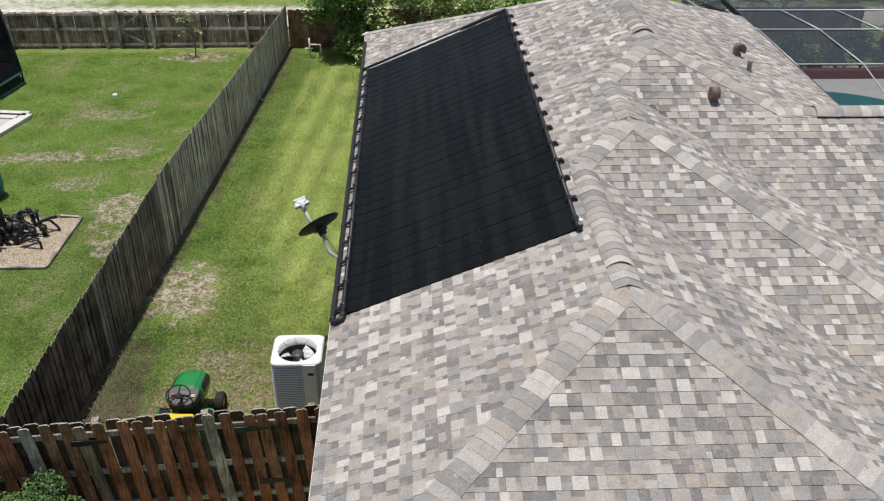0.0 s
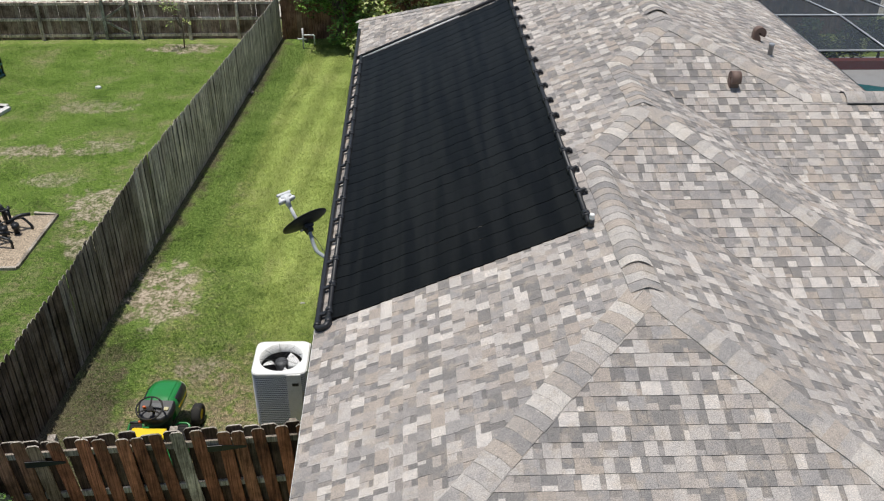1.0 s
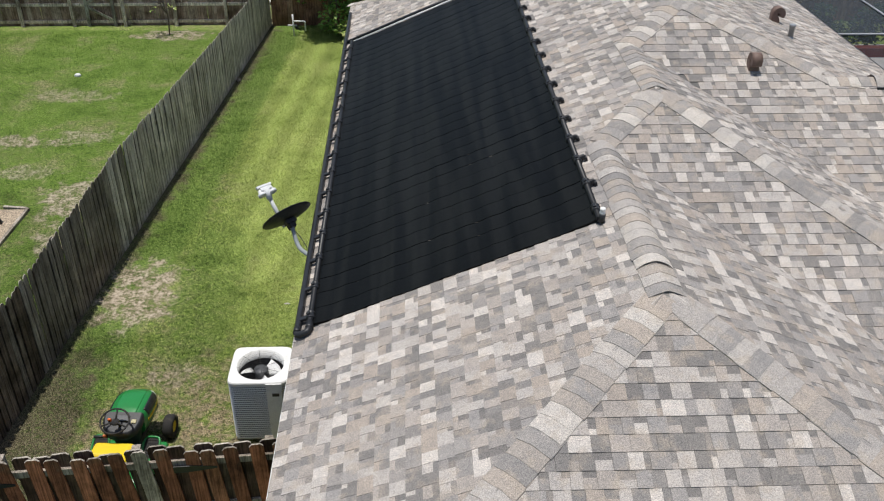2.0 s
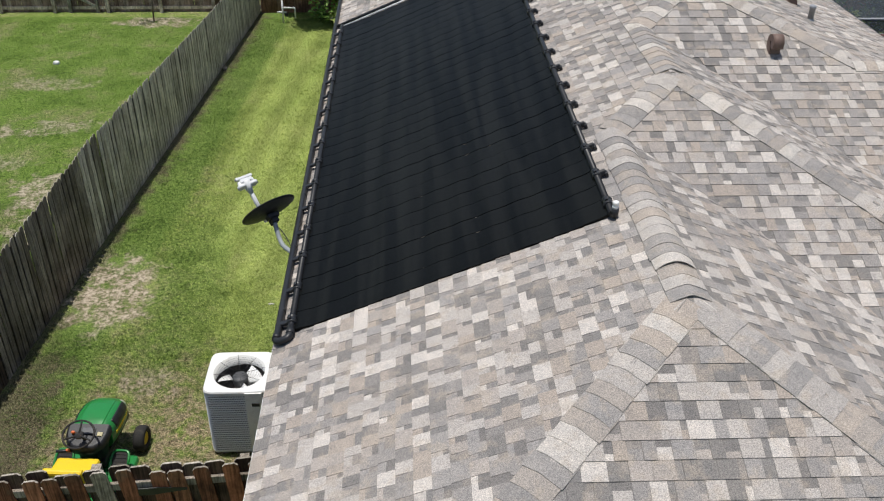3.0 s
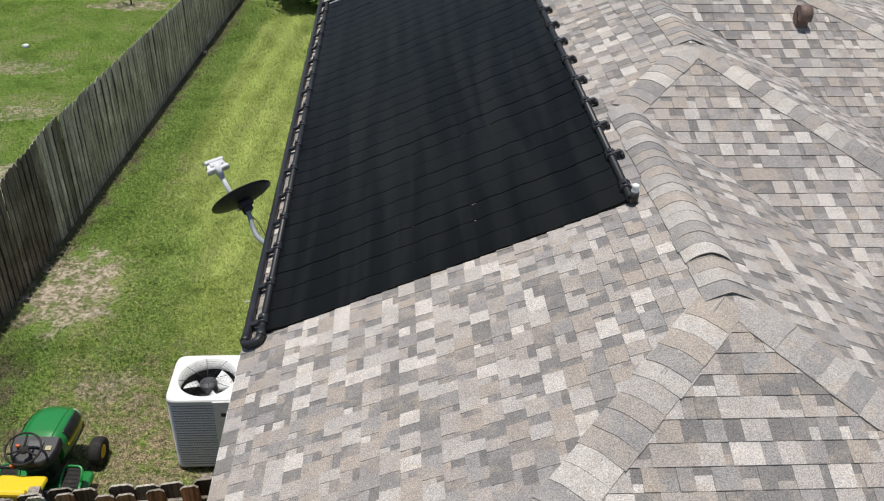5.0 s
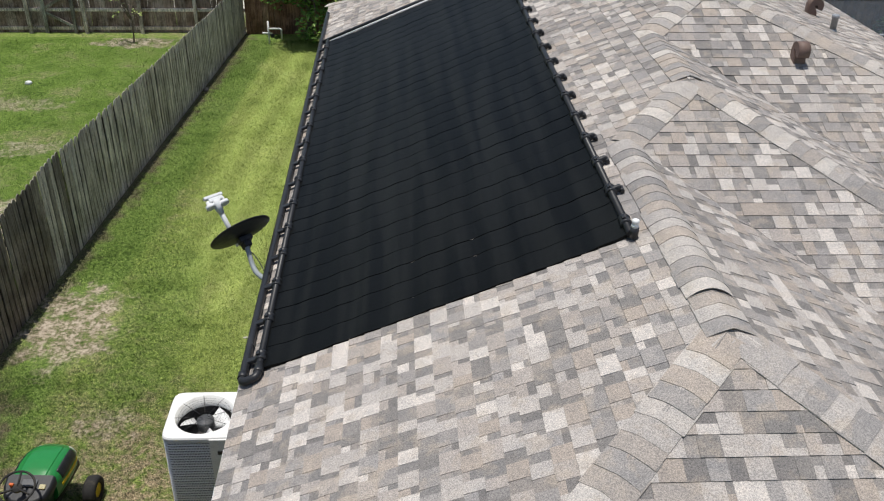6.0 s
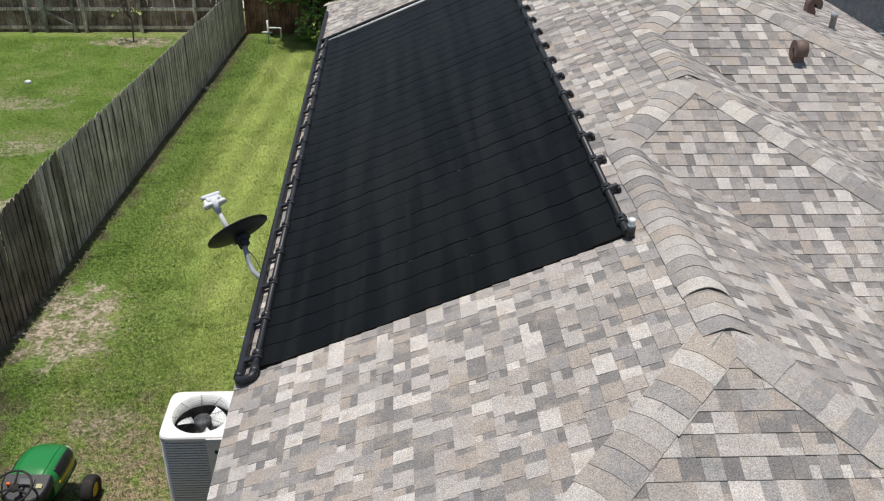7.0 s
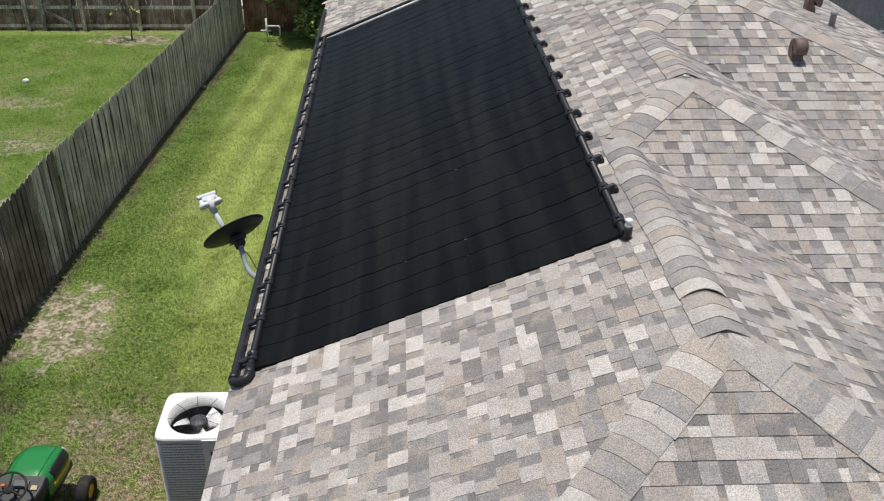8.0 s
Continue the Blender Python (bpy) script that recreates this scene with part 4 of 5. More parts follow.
# ---- lawn tractor ----
def tractor():
    ob = thing("lawn_tractor", (-2.30, 2.80, 0), "green and yellow ride-on lawn tractor parked behind the gate", "lawn tractor", turn=-4)
    ob.scale = (0.89, 0.84, 0.81)
    # hood: half width, top and foot along its length
    spine = ((0.0, 0.262, 0.930, 0.50), (0.12, 0.280, 0.958, 0.49), (0.28, 0.288, 0.962, 0.48), (0.44, 0.282, 0.940, 0.47), (0.57, 0.262, 0.895, 0.46), (0.67, 0.225, 0.830, 0.46), (0.735, 0.165, 0.740, 0.48), (0.755, 0.080, 0.640, 0.52))

    def along(y):
        for p, q in zip(spine, spine[1:]):
            if y <= q[0]:
                k = max(0.0, (y - p[0]) / (q[0] - p[0]))
                k = k * k * (3 - 2 * k) * 0.35 + k * 0.65
                return [u + (v - u) * k for u, v in zip(p, q)]
        return list(spine[-1])

    def shell(y, t, out=0.0):
        """Point of the hood at length y and angle t: 0 on the right side, 90 on top, 180 on the left."""
        yy, half, top, foot = along(y)
        mid = foot + (top - foot) * 0.45
        c, s_ = math.cos(radians(t)), math.sin(radians(t))
        x = (half + out) * math.copysign(abs(c) ** 0.62, c)
        z = mid + ((top - mid) + out) * abs(s_) ** 0.62 if s_ >= 0 else mid + (mid - foot) * s_
        return (x, yy, z)

    def skin(y0, y1, t0, t1, out, ny=14, nt_=24, closed=False):
        bm = bmesh.new()
        rows_ = [[bm.verts.new(shell(y0 + (y1 - y0) * i / ny, t0 + (t1 - t0) * j / nt_, out)) for j in range(nt_ + 1)] for i in range(ny + 1)]
        for p, q in zip(rows_, rows_[1:]):
            for j in range(nt_):
                bm.faces.new((p[j], p[j + 1], q[j + 1], q[j])).smooth = True
        if closed:
            bm.faces.new([bm.verts.new(v.co) for v in rows_[0]])
            bm.faces.new([bm.verts.new(v.co) for v in rows_[-1][::-1]])
        bmesh.ops.recalc_face_normals(bm, faces=bm.faces)
        return bm

    hood = part("hood", skin(0.0, 0.755, -65, 245, 0.0, 26, 46, True), GREEN_PAINT, ob, "glossy green hood")
    o = part("hood_panel", skin(0.005, 0.60, 66, 114, 0.004, 16, 12), GREEN_PAINT, hood)
    o.modifiers.new("thick", "SOLIDIFY").thickness = 0.008
    for t0, t1, t2, t3 in ((9, 46, -1, 4), (171, 134, 181, 176)):
        o = part("side_grille", skin(0.14, 0.60, t0, t1, 0.005, 12, 6), BLACK_PLASTIC, hood, "black side grille")
        o.modifiers.new("thick", "SOLIDIFY").thickness = 0.006
        o = part("stripe", skin(0.10, 0.62, t2, t3, 0.004, 12, 2), YELLOW_PAINT, hood, "yellow side stripe")
        o.modifiers.new("thick", "SOLIDIFY").thickness = 0.003
        o = part("headlight", skin(0.635, 0.715, t0, (t1 + t0 * 0.2) / 1.2 + (14 if t0 < 90 else -14), 0.006, 5, 6), LENS, hood, "pale headlight lens")
        o.modifiers.new("thick", "SOLIDIFY").thickness = 0.008
    # dashboard pod, round towards the rider, on a narrow column
    bm = bmesh.new()
    outline_ = [(-0.27, 0.02), (-0.265, -0.12), (-0.225, -0.24), (-0.13, -0.315), (0.0, -0.335), (0.13, -0.315), (0.225, -0.24), (0.265, -0.12), (0.27, 0.02)]
    levels = []
    for k, dz in ((0.90, 0.0), (1.0, -0.025), (1.0, -0.13), (0.80, -0.26), (0.62, -0.50)):
        levels.append([bm.verts.new((x * k, 0.02 + (y - 0.02) * k, 0.955 + (y - 0.02) * 0.30 * (1 if dz > -0.2 else 0.2) + dz)) for x, y in outline_])
    bm.faces.new(levels[0])
    for p, q in zip(levels, levels[1:]):
        for k in range(8):
            bm.faces.new((p[k], p[k + 1], q[k + 1], q[k])).smooth = True
    bmesh.ops.recalc_face_normals(bm, faces=bm.faces)
    dash = part("dashboard", bm, BLACK_PLASTIC, ob)
    bm = bmesh.new()
    box(bm, (0.02, -0.09, 0.930), (0.17, 0.10, 0.02), pose(0, 0, 0, 17), 0.006)
    part("gauge_panel", bm, MOTOR_GREY, dash)
    bm = bmesh.new()
    box(bm, (0.175, -0.13, 0.915), (0.07, 0.06, 0.02), pose(0, 0, 0, 17), 0.006)
    part("switch_plate", bm, stained("brass_plate", (0.45, 0.40, 0.22), 0.3, 20, 60, 0.4), dash)
    orange = stained("orange_plastic", (0.62, 0.13, 0.03), 0.1, 8, 80, 0.4)
    for x, y, z in ((-0.16, -0.13, 0.93), (-0.20, -0.30, 0.76)):
        bm = bmesh.new()
        box(bm, (x, y, z), (0.05, 0.035, 0.07), pose(0, 0, 0, 20), 0.012)
        part("lever", bm, orange, dash, "orange plastic lever knob")
    bm = bmesh.new()
    tube(bm, [(-0.16, -0.26, 0.72), (-0.36, -0.30, 0.74)], 0.022, 8)
    part("parking_lever", bm, BLACK_PLASTIC, dash)
    wheel_at = pose(-0.01, -0.29, 1.055, 26)
    bm = bmesh.new()
    tube(bm, [wheel_at @ Vector((0.195 * math.cos(k * math.tau / 36), 0.195 * math.sin(k * math.tau / 36), 0.02)) for k in range(37)], 0.0135, 8, False)
    for t in (90, 205, 335):
        tube(bm, [wheel_at @ Vector((0, 0, 0)), wheel_at @ Vector((0.19 * math.cos(radians(t)), 0.19 * math.sin(radians(t)), 0.018))], 0.013, 6)
    lathe(bm, [(0.0, 0.014), (0.05, 0.012), (0.06, -0.01), (0.0, -0.02)], 16, wheel_at)
    tube(bm, [wheel_at @ Vector((0, 0, 0)), (0, -0.14, 0.80)], 0.02, 8)
    part("steering_wheel", bm, RUBBER, ob, "worn black steering wheel")
    bm = bmesh.new()
    box(bm, (0, -0.10, 0.50), (0.26, 0.24, 0.30), None, 0.04)
    part("column", bm, BLACK_PLASTIC, ob)
    bm = bmesh.new()
    box(bm, (0, -0.72, 0.44), (0.52, 0.62, 0.14), None, 0.03)
    box(bm, (0, 0.30, 0.40), (0.34, 1.0, 0.10), None, 0.01)
    part("chassis", bm, BLACK_PLASTIC, ob)
    for sx in (-1, 1):
        bm = bmesh.new()
        rr = []
        for k in range(9):
            t = radians(-10 + 200 * k / 8)
            rr.append([bm.verts.new((sx * x, -0.86 - 0.34 * math.cos(t), 0.30 + 0.30 * math.sin(t))) for x in (0.22, 0.48)])
        for p, q in zip(rr, rr[1:]):
            bm.faces.new((p[0], p[1], q[1], q[0])).smooth = True
        box(bm, (sx * 0.34, -0.50, 0.33), (0.27, 0.50, 0.03), None, 0.012)
        tilt = Matrix.Translation((sx * 0.36, -0.22, 0.42)) @ pose(0, 0, 0, 32)
        tube(bm, [tilt @ Vector((0.115 * math.copysign(abs(math.cos(t)) ** 0.5, math.cos(t)), 0.20 * math.copysign(abs(math.sin(t)) ** 0.5, math.sin(t)), 0)) for t in [math.tau * k / 32 for k in range(33)]], 0.017, 8, False)
        o = part("fender", bm, GREEN_PAINT, ob)
        s = o.modifiers.new("thick", "SOLIDIFY")
        s.thickness = 0.008
        bm = bmesh.new()
        box(bm, (0, 0, -0.012), (0.20, 0.36, 0.014), None, 0.004)
        for k in range(7):
            box(bm, (0, -0.15 + 0.05 * k, -0.002), (0.15, 0.016, 0.010))
        bm.transform(tilt)
        part("footrest", bm, RUBBER, o, "ribbed black rubber footrest")
        for y, r, w, x, nm in ((0.52, 0.19, 0.15, 0.40, "front_wheel"), (-0.86, 0.25, 0.22, 0.37, "rear_wheel")):
            axle = Matrix.Translation((sx * x, y, r)) @ pose(0, 0, 0, 0, 90, 0)
            bm = bmesh.new()
            lathe(bm, [(r * 0.5, -w / 2 + 0.02), (r * 0.62, -w / 2), (r * 0.9, -w / 2 + 0.005), (r, -w / 4), (r, w / 4), (r * 0.9, w / 2 - 0.005), (r * 0.62, w / 2), (r * 0.5, w / 2 - 0.02)], 28, axle)
            wh = part(nm, bm, RUBBER, ob)
            bm = bmesh.new()
            lathe(bm, [(0.0, -w / 2 + 0.045), (r * 0.3, -w / 2 + 0.035), (r * 0.5, -w / 2 + 0.02), (r * 0.54, -w / 2 + 0.03)], 20, axle)
            lathe(bm, [(0.0, w / 2 - 0.045), (r * 0.3, w / 2 - 0.035), (r * 0.5, w / 2 - 0.02), (r * 0.54, w / 2 - 0.03)], 20, axle)
            part("rim", bm, YELLOW_PAINT, wh)
    bm = bmesh.new()
    box(bm, (0, -0.66, 0.775), (0.54, 0.42, 0.09), pose(0, 0, 0, -6), 0.040)
    box(bm, (0, -0.66, 0.62), (0.34, 0.34, 0.24), None, 0.02)
    seat = part("seat", bm, YELLOW_PAINT, ob, "bright yellow vinyl seat")
    bm = bmesh.new()
    box(bm, (0, -0.88, 0.90), (0.50, 0.10, 0.30), pose(0, 0, 0, 14), 0.04)
    part("backrest", bm, YELLOW_PAINT, ob)
    bm = bmesh.new()
    box(bm, (0, -0.16, 0.19), (0.98, 0.60, 0.13), None, 0.05)
    part("mower_deck", bm, GREEN_PAINT, ob)


tractor()


# ---- satellite dish ----
def dish():
    ob = thing("satellite_dish", (-0.01, 4.24, 2.10), "dark grey satellite dish on a bent mast at the eave", "satellite dish")
    # the points below are laid out from the foot plate
    inv = Matrix.Translation((0.01, -3.86, -2.24))
    c = Vector((-0.345, 4.40, 2.525))
    n = Vector((-0.524, 0.601, 0.596)).normalized()
    q = n.to_track_quat("Z", "Y").to_matrix().to_4x4()
    m = inv @ Matrix.Translation(c) @ q
    bm = bmesh.new()
    rings = []
    for k in range(9):
        r = k / 8
        rings.append([bm.verts.new(m @ Vector((0.37 * r * math.cos(t), 0.30 * r * math.sin(t), 0.055 * r * r))) for t in [math.tau * j / 40 for j in range(40)]])
    for p_, q_ in zip(rings, rings[1:]):
        for j in range(40):
            bm.faces.new((p_[j], p_[(j + 1) % 40], q_[(j + 1) % 40], q_[j])).smooth = True
    bmesh.ops.remove_doubles(bm, verts=bm.verts, dist=0.0005)
    o = part("reflector", bm, DARK_STEEL, ob, "dark grey reflector seen from its back")
    s = o.modifiers.new("thick", "SOLIDIFY")
    s.thickness = 0.006
    bm = bmesh.new()
    mast = [inv @ Vector(p) for p in ((0.0, 3.88, 2.24), (-0.06, 3.91, 2.26), (-0.22, 4.17, 2.21), (-0.30, 4.33, 2.45))]
    tube(bm, bend(mast, 5, 0.45), 0.029, 12)
    part("mast", bm, MAST_GREY, ob)
    bm = bmesh.new()
    box(bm, inv @ Vector((0.0, 3.88, 2.235)), (0.03, 0.12, 0.14), None, 0.005)
    part("foot_plate", bm, GREY_STEEL, ob)
    bm = bmesh.new()
    box(bm, m @ Vector((0, 0, -0.045)), (0.16, 0.10, 0.06), q, 0.008)
    box(bm, m @ Vector((0, -0.03, -0.09)), (0.09, 0.12, 0.09), q, 0.008)
    part("bracket", bm, DARK_STEEL, ob)
    lnb = inv @ Vector((-0.645, 4.66, 2.785))
    foot = m @ Vector((-0.03, -0.27, 0.01))
    bm = bmesh.new()
    tube(bm, [foot, foot.lerp(lnb, 0.95)], 0.028, 10)
    part("feed_arm", bm, PALE_PLASTIC, ob)
    bm = bmesh.new()
    side = q.to_3x3() @ Vector((1, 0, 0))
    d = (lnb - foot).normalized()
    box(bm, lnb + d * 0.10, (0.23, 0.05, 0.035), q, 0.008)
    box(bm, lnb + d * 0.05, (0.17, 0.10, 0.05), q, 0.010)
    for k in (-1, 1):
        a = lnb + side * 0.085 * k + d * 0.06
        tube(bm, [a, a - n * 0.05, a - n * 0.051, a - n * 0.09], [0.028, 0.028, 0.054, 0.054], 14)
    tube(bm, [lnb - d * 0.12, lnb + d * 0.06], [0.030, 0.070], 10)
    part("feed_horns", bm, PALE_PLASTIC, ob, "pale grey twin feed horns")
    bm = bmesh.new()
    tube(bm, bend([m @ Vector((0.04, -0.05, -0.08)), inv @ Vector((-0.20, 4.27, 2.35)), inv @ Vector((-0.03, 3.93, 2.26))], 4), 0.006, 6)
    part("cable", bm, BLACK_PLASTIC, ob)


dish()


# ---- roof vents ----
def hood_vent(name, at, turn, label):
    ob = thing(name, at, label, "roof vent", turn=turn)
    # a crook of sheet metal: up the neck, over, and down again on the low side
    bm = bmesh.new()
    r0, r1, w, n, zc = 0.112, 0.040, 0.075, 16, 0.155
    outer = [(-r0, -0.06)] + [(r0 * math.cos(t), zc + r0 * math.sin(t)) for t in [radians(180 - 215 * k / n) for k in range(n + 1)]]
    inner = [(0.03, -0.06)] + [(-0.02 + r1 * math.cos(t) * (0.4 if k < 5 else 1.0), zc - 0.02 + r1 * math.sin(t)) for k, t in enumerate([radians(180 - 215 * k / n) for k in range(n + 1)])]
    inner[1:4] = [(0.02, 0.06), (-0.01, 0.12), (-0.03, 0.16)]
    rings = [[bm.verts.new((x, -p, z)) for p, z in path] for path in (outer, inner) for x in (-w, w)]
    (ol, orr, il, ir) = rings
    for k in range(n + 1):
        bm.faces.new((ol[k], ol[k + 1], orr[k + 1], orr[k])).smooth = True
        bm.faces.new((il[k], ir[k], ir[k + 1], il[k + 1]))
        bm.faces.new((ol[k], il[k], il[k + 1], ol[k + 1]))
        bm.faces.new((orr[k], orr[k + 1], ir[k + 1], ir[k]))
    bm.faces.new((ol[-1], il[-1], ir[-1], orr[-1]))
    bmesh.ops.recalc_face_normals(bm, faces=bm.faces)
    part("hood", bm, BROWN_METAL, ob)
    bm = bmesh.new()
    box(bm, (0, 0, 0), (0.20, 0.22, 0.008), pose(0, 0, 0, math.degrees(math.atan(SS))) if turn < 45 else pose(0, 0, 0, math.degrees(math.atan(S))), 0.002)
    part("flashing", bm, BROWN_METAL, ob)
    ob.scale = (0.92, 0.92, 0.96)


hood_vent("roof_vent", (6.02, 5.87, ZE + SS * (5.87 - YB)), 0, "brown metal hooded vent on the front roof slope")
hood_vent("roof_vent", (7.30, 8.42, zr(W3 - (7.30 - W3) / KE)), 90, "brown metal hooded vent on the far roof slope")
stack = thing("vent_stack", (7.18, 7.52, zr(W3 - (7.18 - W3) / KE)), "grey plumbing vent pipe on the far roof slope", "vent pipe")
bm = bmesh.new()
tube(bm, [(0, 0, -0.05), (0, 0, 0.17), (0, 0, 0.171), (0, 0, 0.215)], [0.042, 0.042, 0.048, 0.048], 16)
part("pipe", bm, GREY_STEEL, stack)
bm = bmesh.new()
lathe(bm, [(0.075, -0.05), (0.055, 0.01), (0.045, 0.03)], 16)
part("boot", bm, GREY_STEEL, stack)


# ---- plants ----
def leaves(centres, count, size, spread, droop=0.0, seed=1):
    """Small pointed leaves scattered over clumps; each clump (x, y, z, radius)."""
    r = random.Random(seed)
    verts, faces = [], []
    total = sum(c[3] ** 2 for c in centres)
    for x, y, z, rad in centres:
        for _ in range(int(count * rad * rad / total)):
            d = Vector((r.gauss(0, 1), r.gauss(0, 1), r.gauss(0, 1))).normalized() * rad * r.uniform(0.55, 1.08) ** 0.7
            p = Vector((x, y, z)) + Vector((d.x, d.y, d.z * spread))
            if p.z < 0.03:
                continue
            q = Euler((r.uniform(-0.65, 0.65), r.uniform(-0.65, 0.65), r.uniform(0, 6.28))).to_matrix()
            l, w = size * r.uniform(0.6, 1.3), size * r.uniform(0.25, 0.45)
            k = len(verts)
            verts += [p + q @ Vector(c) for c in ((0, 0, 0), (w, l * 0.45, 0.12 * l), (0, l, -droop * l), (-w, l * 0.45, 0.12 * l))]
            faces.append((k, k + 1, k + 2, k + 3))
    return verts, faces


def tree(name, at, label, clumps, count, size, mat, trunk, seed, category="tree", limbs=6):
    ob = thing(name, at, label, category)
    r = random.Random(seed)
    bm = bmesh.new()
    tube(bm, [(0, 0, -0.05), (0.03, 0.02, trunk[1] * 0.5), (0, 0.05, trunk[1])], [trunk[0], trunk[0] * 0.8, trunk[0] * 0.55], 9)
    part("trunk", bm, BARK, ob)
    for c in clumps[:limbs]:
        bm = bmesh.new()
        end = Vector(c[:3])
        tube(bm, bend([(0, 0, trunk[1] * 0.6), (end.x * 0.5, end.y * 0.5, max(trunk[1], end.z * 0.6)), end], 3), [trunk[0] * 0.5 * (1 - 0.12 * k) for k in range(6)], 6)
        part("limb", bm, BARK, ob)
    o = raw_part("crown", *leaves(clumps, count, size, 0.85, 0.1, seed), mat, ob)
    return ob


def clumps_in(seed, n, x, y, z, rad):
    r = random.Random(seed)
    return [(r.uniform(*x), r.uniform(*y), r.uniform(*z), r.uniform(*rad)) for _ in range(n)]


tree("broadleaf_tree", (-0.95, 19.9, 0), "dense dark green broadleaf tree beside the rear fence", clumps_in(3, 26, (-0.95, 1.0), (-0.6, 0.9), (0.5, 2.7), (0.35, 0.6)), 6500, 0.13, LEAF, (0.11, 1.4), 5)
for k, (x, y) in enumerate(((0.45, 19.3), (1.5, 19.5), (2.7, 19.5), (4.0, 19.7))):
    tree("shrub", (x, y, 0), "loose pale green shrub in front of the rear fence", clumps_in(20 + k, 15, (-0.9, 0.9), (-0.7, 0.7), (0.3, 2.3), (0.28, 0.5)), 3200, 0.12, LEAF_PALE if k != 3 else LEAF, (0.05, 0.6), 30 + k, "shrub", 5)
tree("bush", (-3.45, 0.15, 0), "leafy green bush in front of the wooden gate", clumps_in(40, 18, (-0.5, 0.60), (-0.3, 0.3), (0.3, 1.35), (0.2, 0.34)), 8500, 0.052, LEAF_BUSH, (0.03, 0.4), 41, "shrub", 5)
tree("sapling", (-5.6, 19.6, 0), "thin young tree with sparse leaves on a mulched spot", clumps_in(44, 7, (-0.45, 0.45), (-0.25, 0.25), (0.7, 1.35), (0.12, 0.24)), 170, 0.06, LEAF_PALE, (0.022, 1.0), 45, limbs=7)
for k in range(9):
    x = 2.0 + k * 3.1
    tree("woodland_tree", (x, 30 + 2.5 * math.sin(k * 2.1), 0), "dark woodland tree beyond the back lots", clumps_in(60 + k, 14, (-2.2, 2.2), (-1.6, 1.6), (0.6, 5.5), (0.9, 1.5)), 5200, 0.30, LEAF_DARK, (0.16, 2.0), 80 + k, limbs=4)


def palm(name, at, label, mat, fronds, length, stem, seed):
    """Fan palm: a stem and fans of narrow blades."""
    ob = thing(name, at, label, "palm")
    r = random.Random(seed)
    bm = bmesh.new()
    tube(bm, [(0, 0, -0.05), (0.02, 0, stem)], [0.13, 0.10], 10)
    part("trunk", bm, BARK, ob)
    for k in range(fronds):
        a, e = math.tau * k / fronds + r.uniform(-0.2, 0.2), r.uniform(0.15, 1.1)
        d = Vector((math.cos(a) * math.cos(e), math.sin(a) * math.cos(e), math.sin(e)))
        hub = Vector((0, 0, stem)) + d * length * 0.45
        side = d.cross(Vector((0, 0, 1))).normalized()
        up = side.cross(d)
        verts, faces = [], []
        for j in range(19):
            t = radians(-80 + 160 * j / 18)
            b = (d * math.cos(t) + side * math.sin(t)).normalized()
            w = up.cross(b).normalized() * length * 0.035
            n = len(verts)
            tip = hub + b * length * 0.62 - Vector((0, 0, 0.10 * length))
            verts += [hub, hub + b * length * 0.3 + w + up * 0.02, tip, hub + b * length * 0.3 - w + up * 0.02]
            faces.append((n, n + 1, n + 2, n + 3))
        f = raw_part("frond", verts, faces, mat, ob)
        bm = bmesh.new()
        tube(bm, [(0, 0, stem), hub], 0.015, 5)
        part("stalk", bm, mat, f)


palm("palm", (9.4, 21.4, 0), "small bright green fan palm behind the pool", PALM_GREEN, 11, 0.9, 0.7, 1)
for k, (x, y) in enumerate(((11.2, 21.6), (12.8, 21.9), (14.0, 22.3))):
    palm("silver_palm", (x, y, 0), "silvery grey fan palm behind the pool enclosure", PALM_SILVER, 13, 1.0, 0.8, 10 + k)

# mown lawn blades, thinner on the bare ground
BARE = ((-3.15, 6.50, 0.75, 1.15), (-5.2, 9.8, 0.9, 0.8))


def lawn_blades(name, label, count, xs, ys, mat, height, keep, seed):
    r = random.Random(seed)
    verts, faces = [], []
    while len(faces) < count:
        x, y = r.uniform(*xs), r.uniform(*ys)
        if not keep(x, y) or abs(x - side_x(y)) < 0.1:
            continue
        if any(((x - a) / c) ** 2 + ((y - b) / d) ** 2 < r.uniform(0.5, 1.3) for a, b, c, d in BARE):
            continue
        h, a, lean = height * r.uniform(0.5, 1.3), r.uniform(0, 6.28), r.uniform(0.02, 0.06)
        dx, dy, w = math.cos(a), math.sin(a), 0.0055
        k = len(verts)
        verts += [(x - dy * w, y + dx * w, 0), (x + dy * w, y - dx * w, 0), (x + dx * lean, y + dy * lean, h)]
        faces.append((k, k + 1, k + 2))
    me = bpy.data.meshes.new(name)
    me.from_pydata(verts, [], faces)
    me.materials.append(mat)
    return tagged(new(name, me), label, "grass", kind="stuff")


lawn_blades("grass", "short green lawn blades in the side yard", 110000, (-4.2, 0.2), (0.9, 19.8), LAWN_BLADE, 0.03, lambda x, y: x > side_x(y) and not (y < 4.6 and random.random() < 0.5), 3)
lawn_blades("dry_grass", "short straw-coloured lawn blades by the tractor", 26000, (-4.2, 0.2), (0.9, 6.5), LAWN_BLADE, 0.025, lambda x, y: x > side_x(y), 4)
lawn_blades("neighbour_grass", "green lawn blades of the neighbour's yard", 70000, (-14.0, -2.8), (2.5, 19.8), LAWN_BLADE, 0.035, lambda x, y: x < side_x(y), 5)


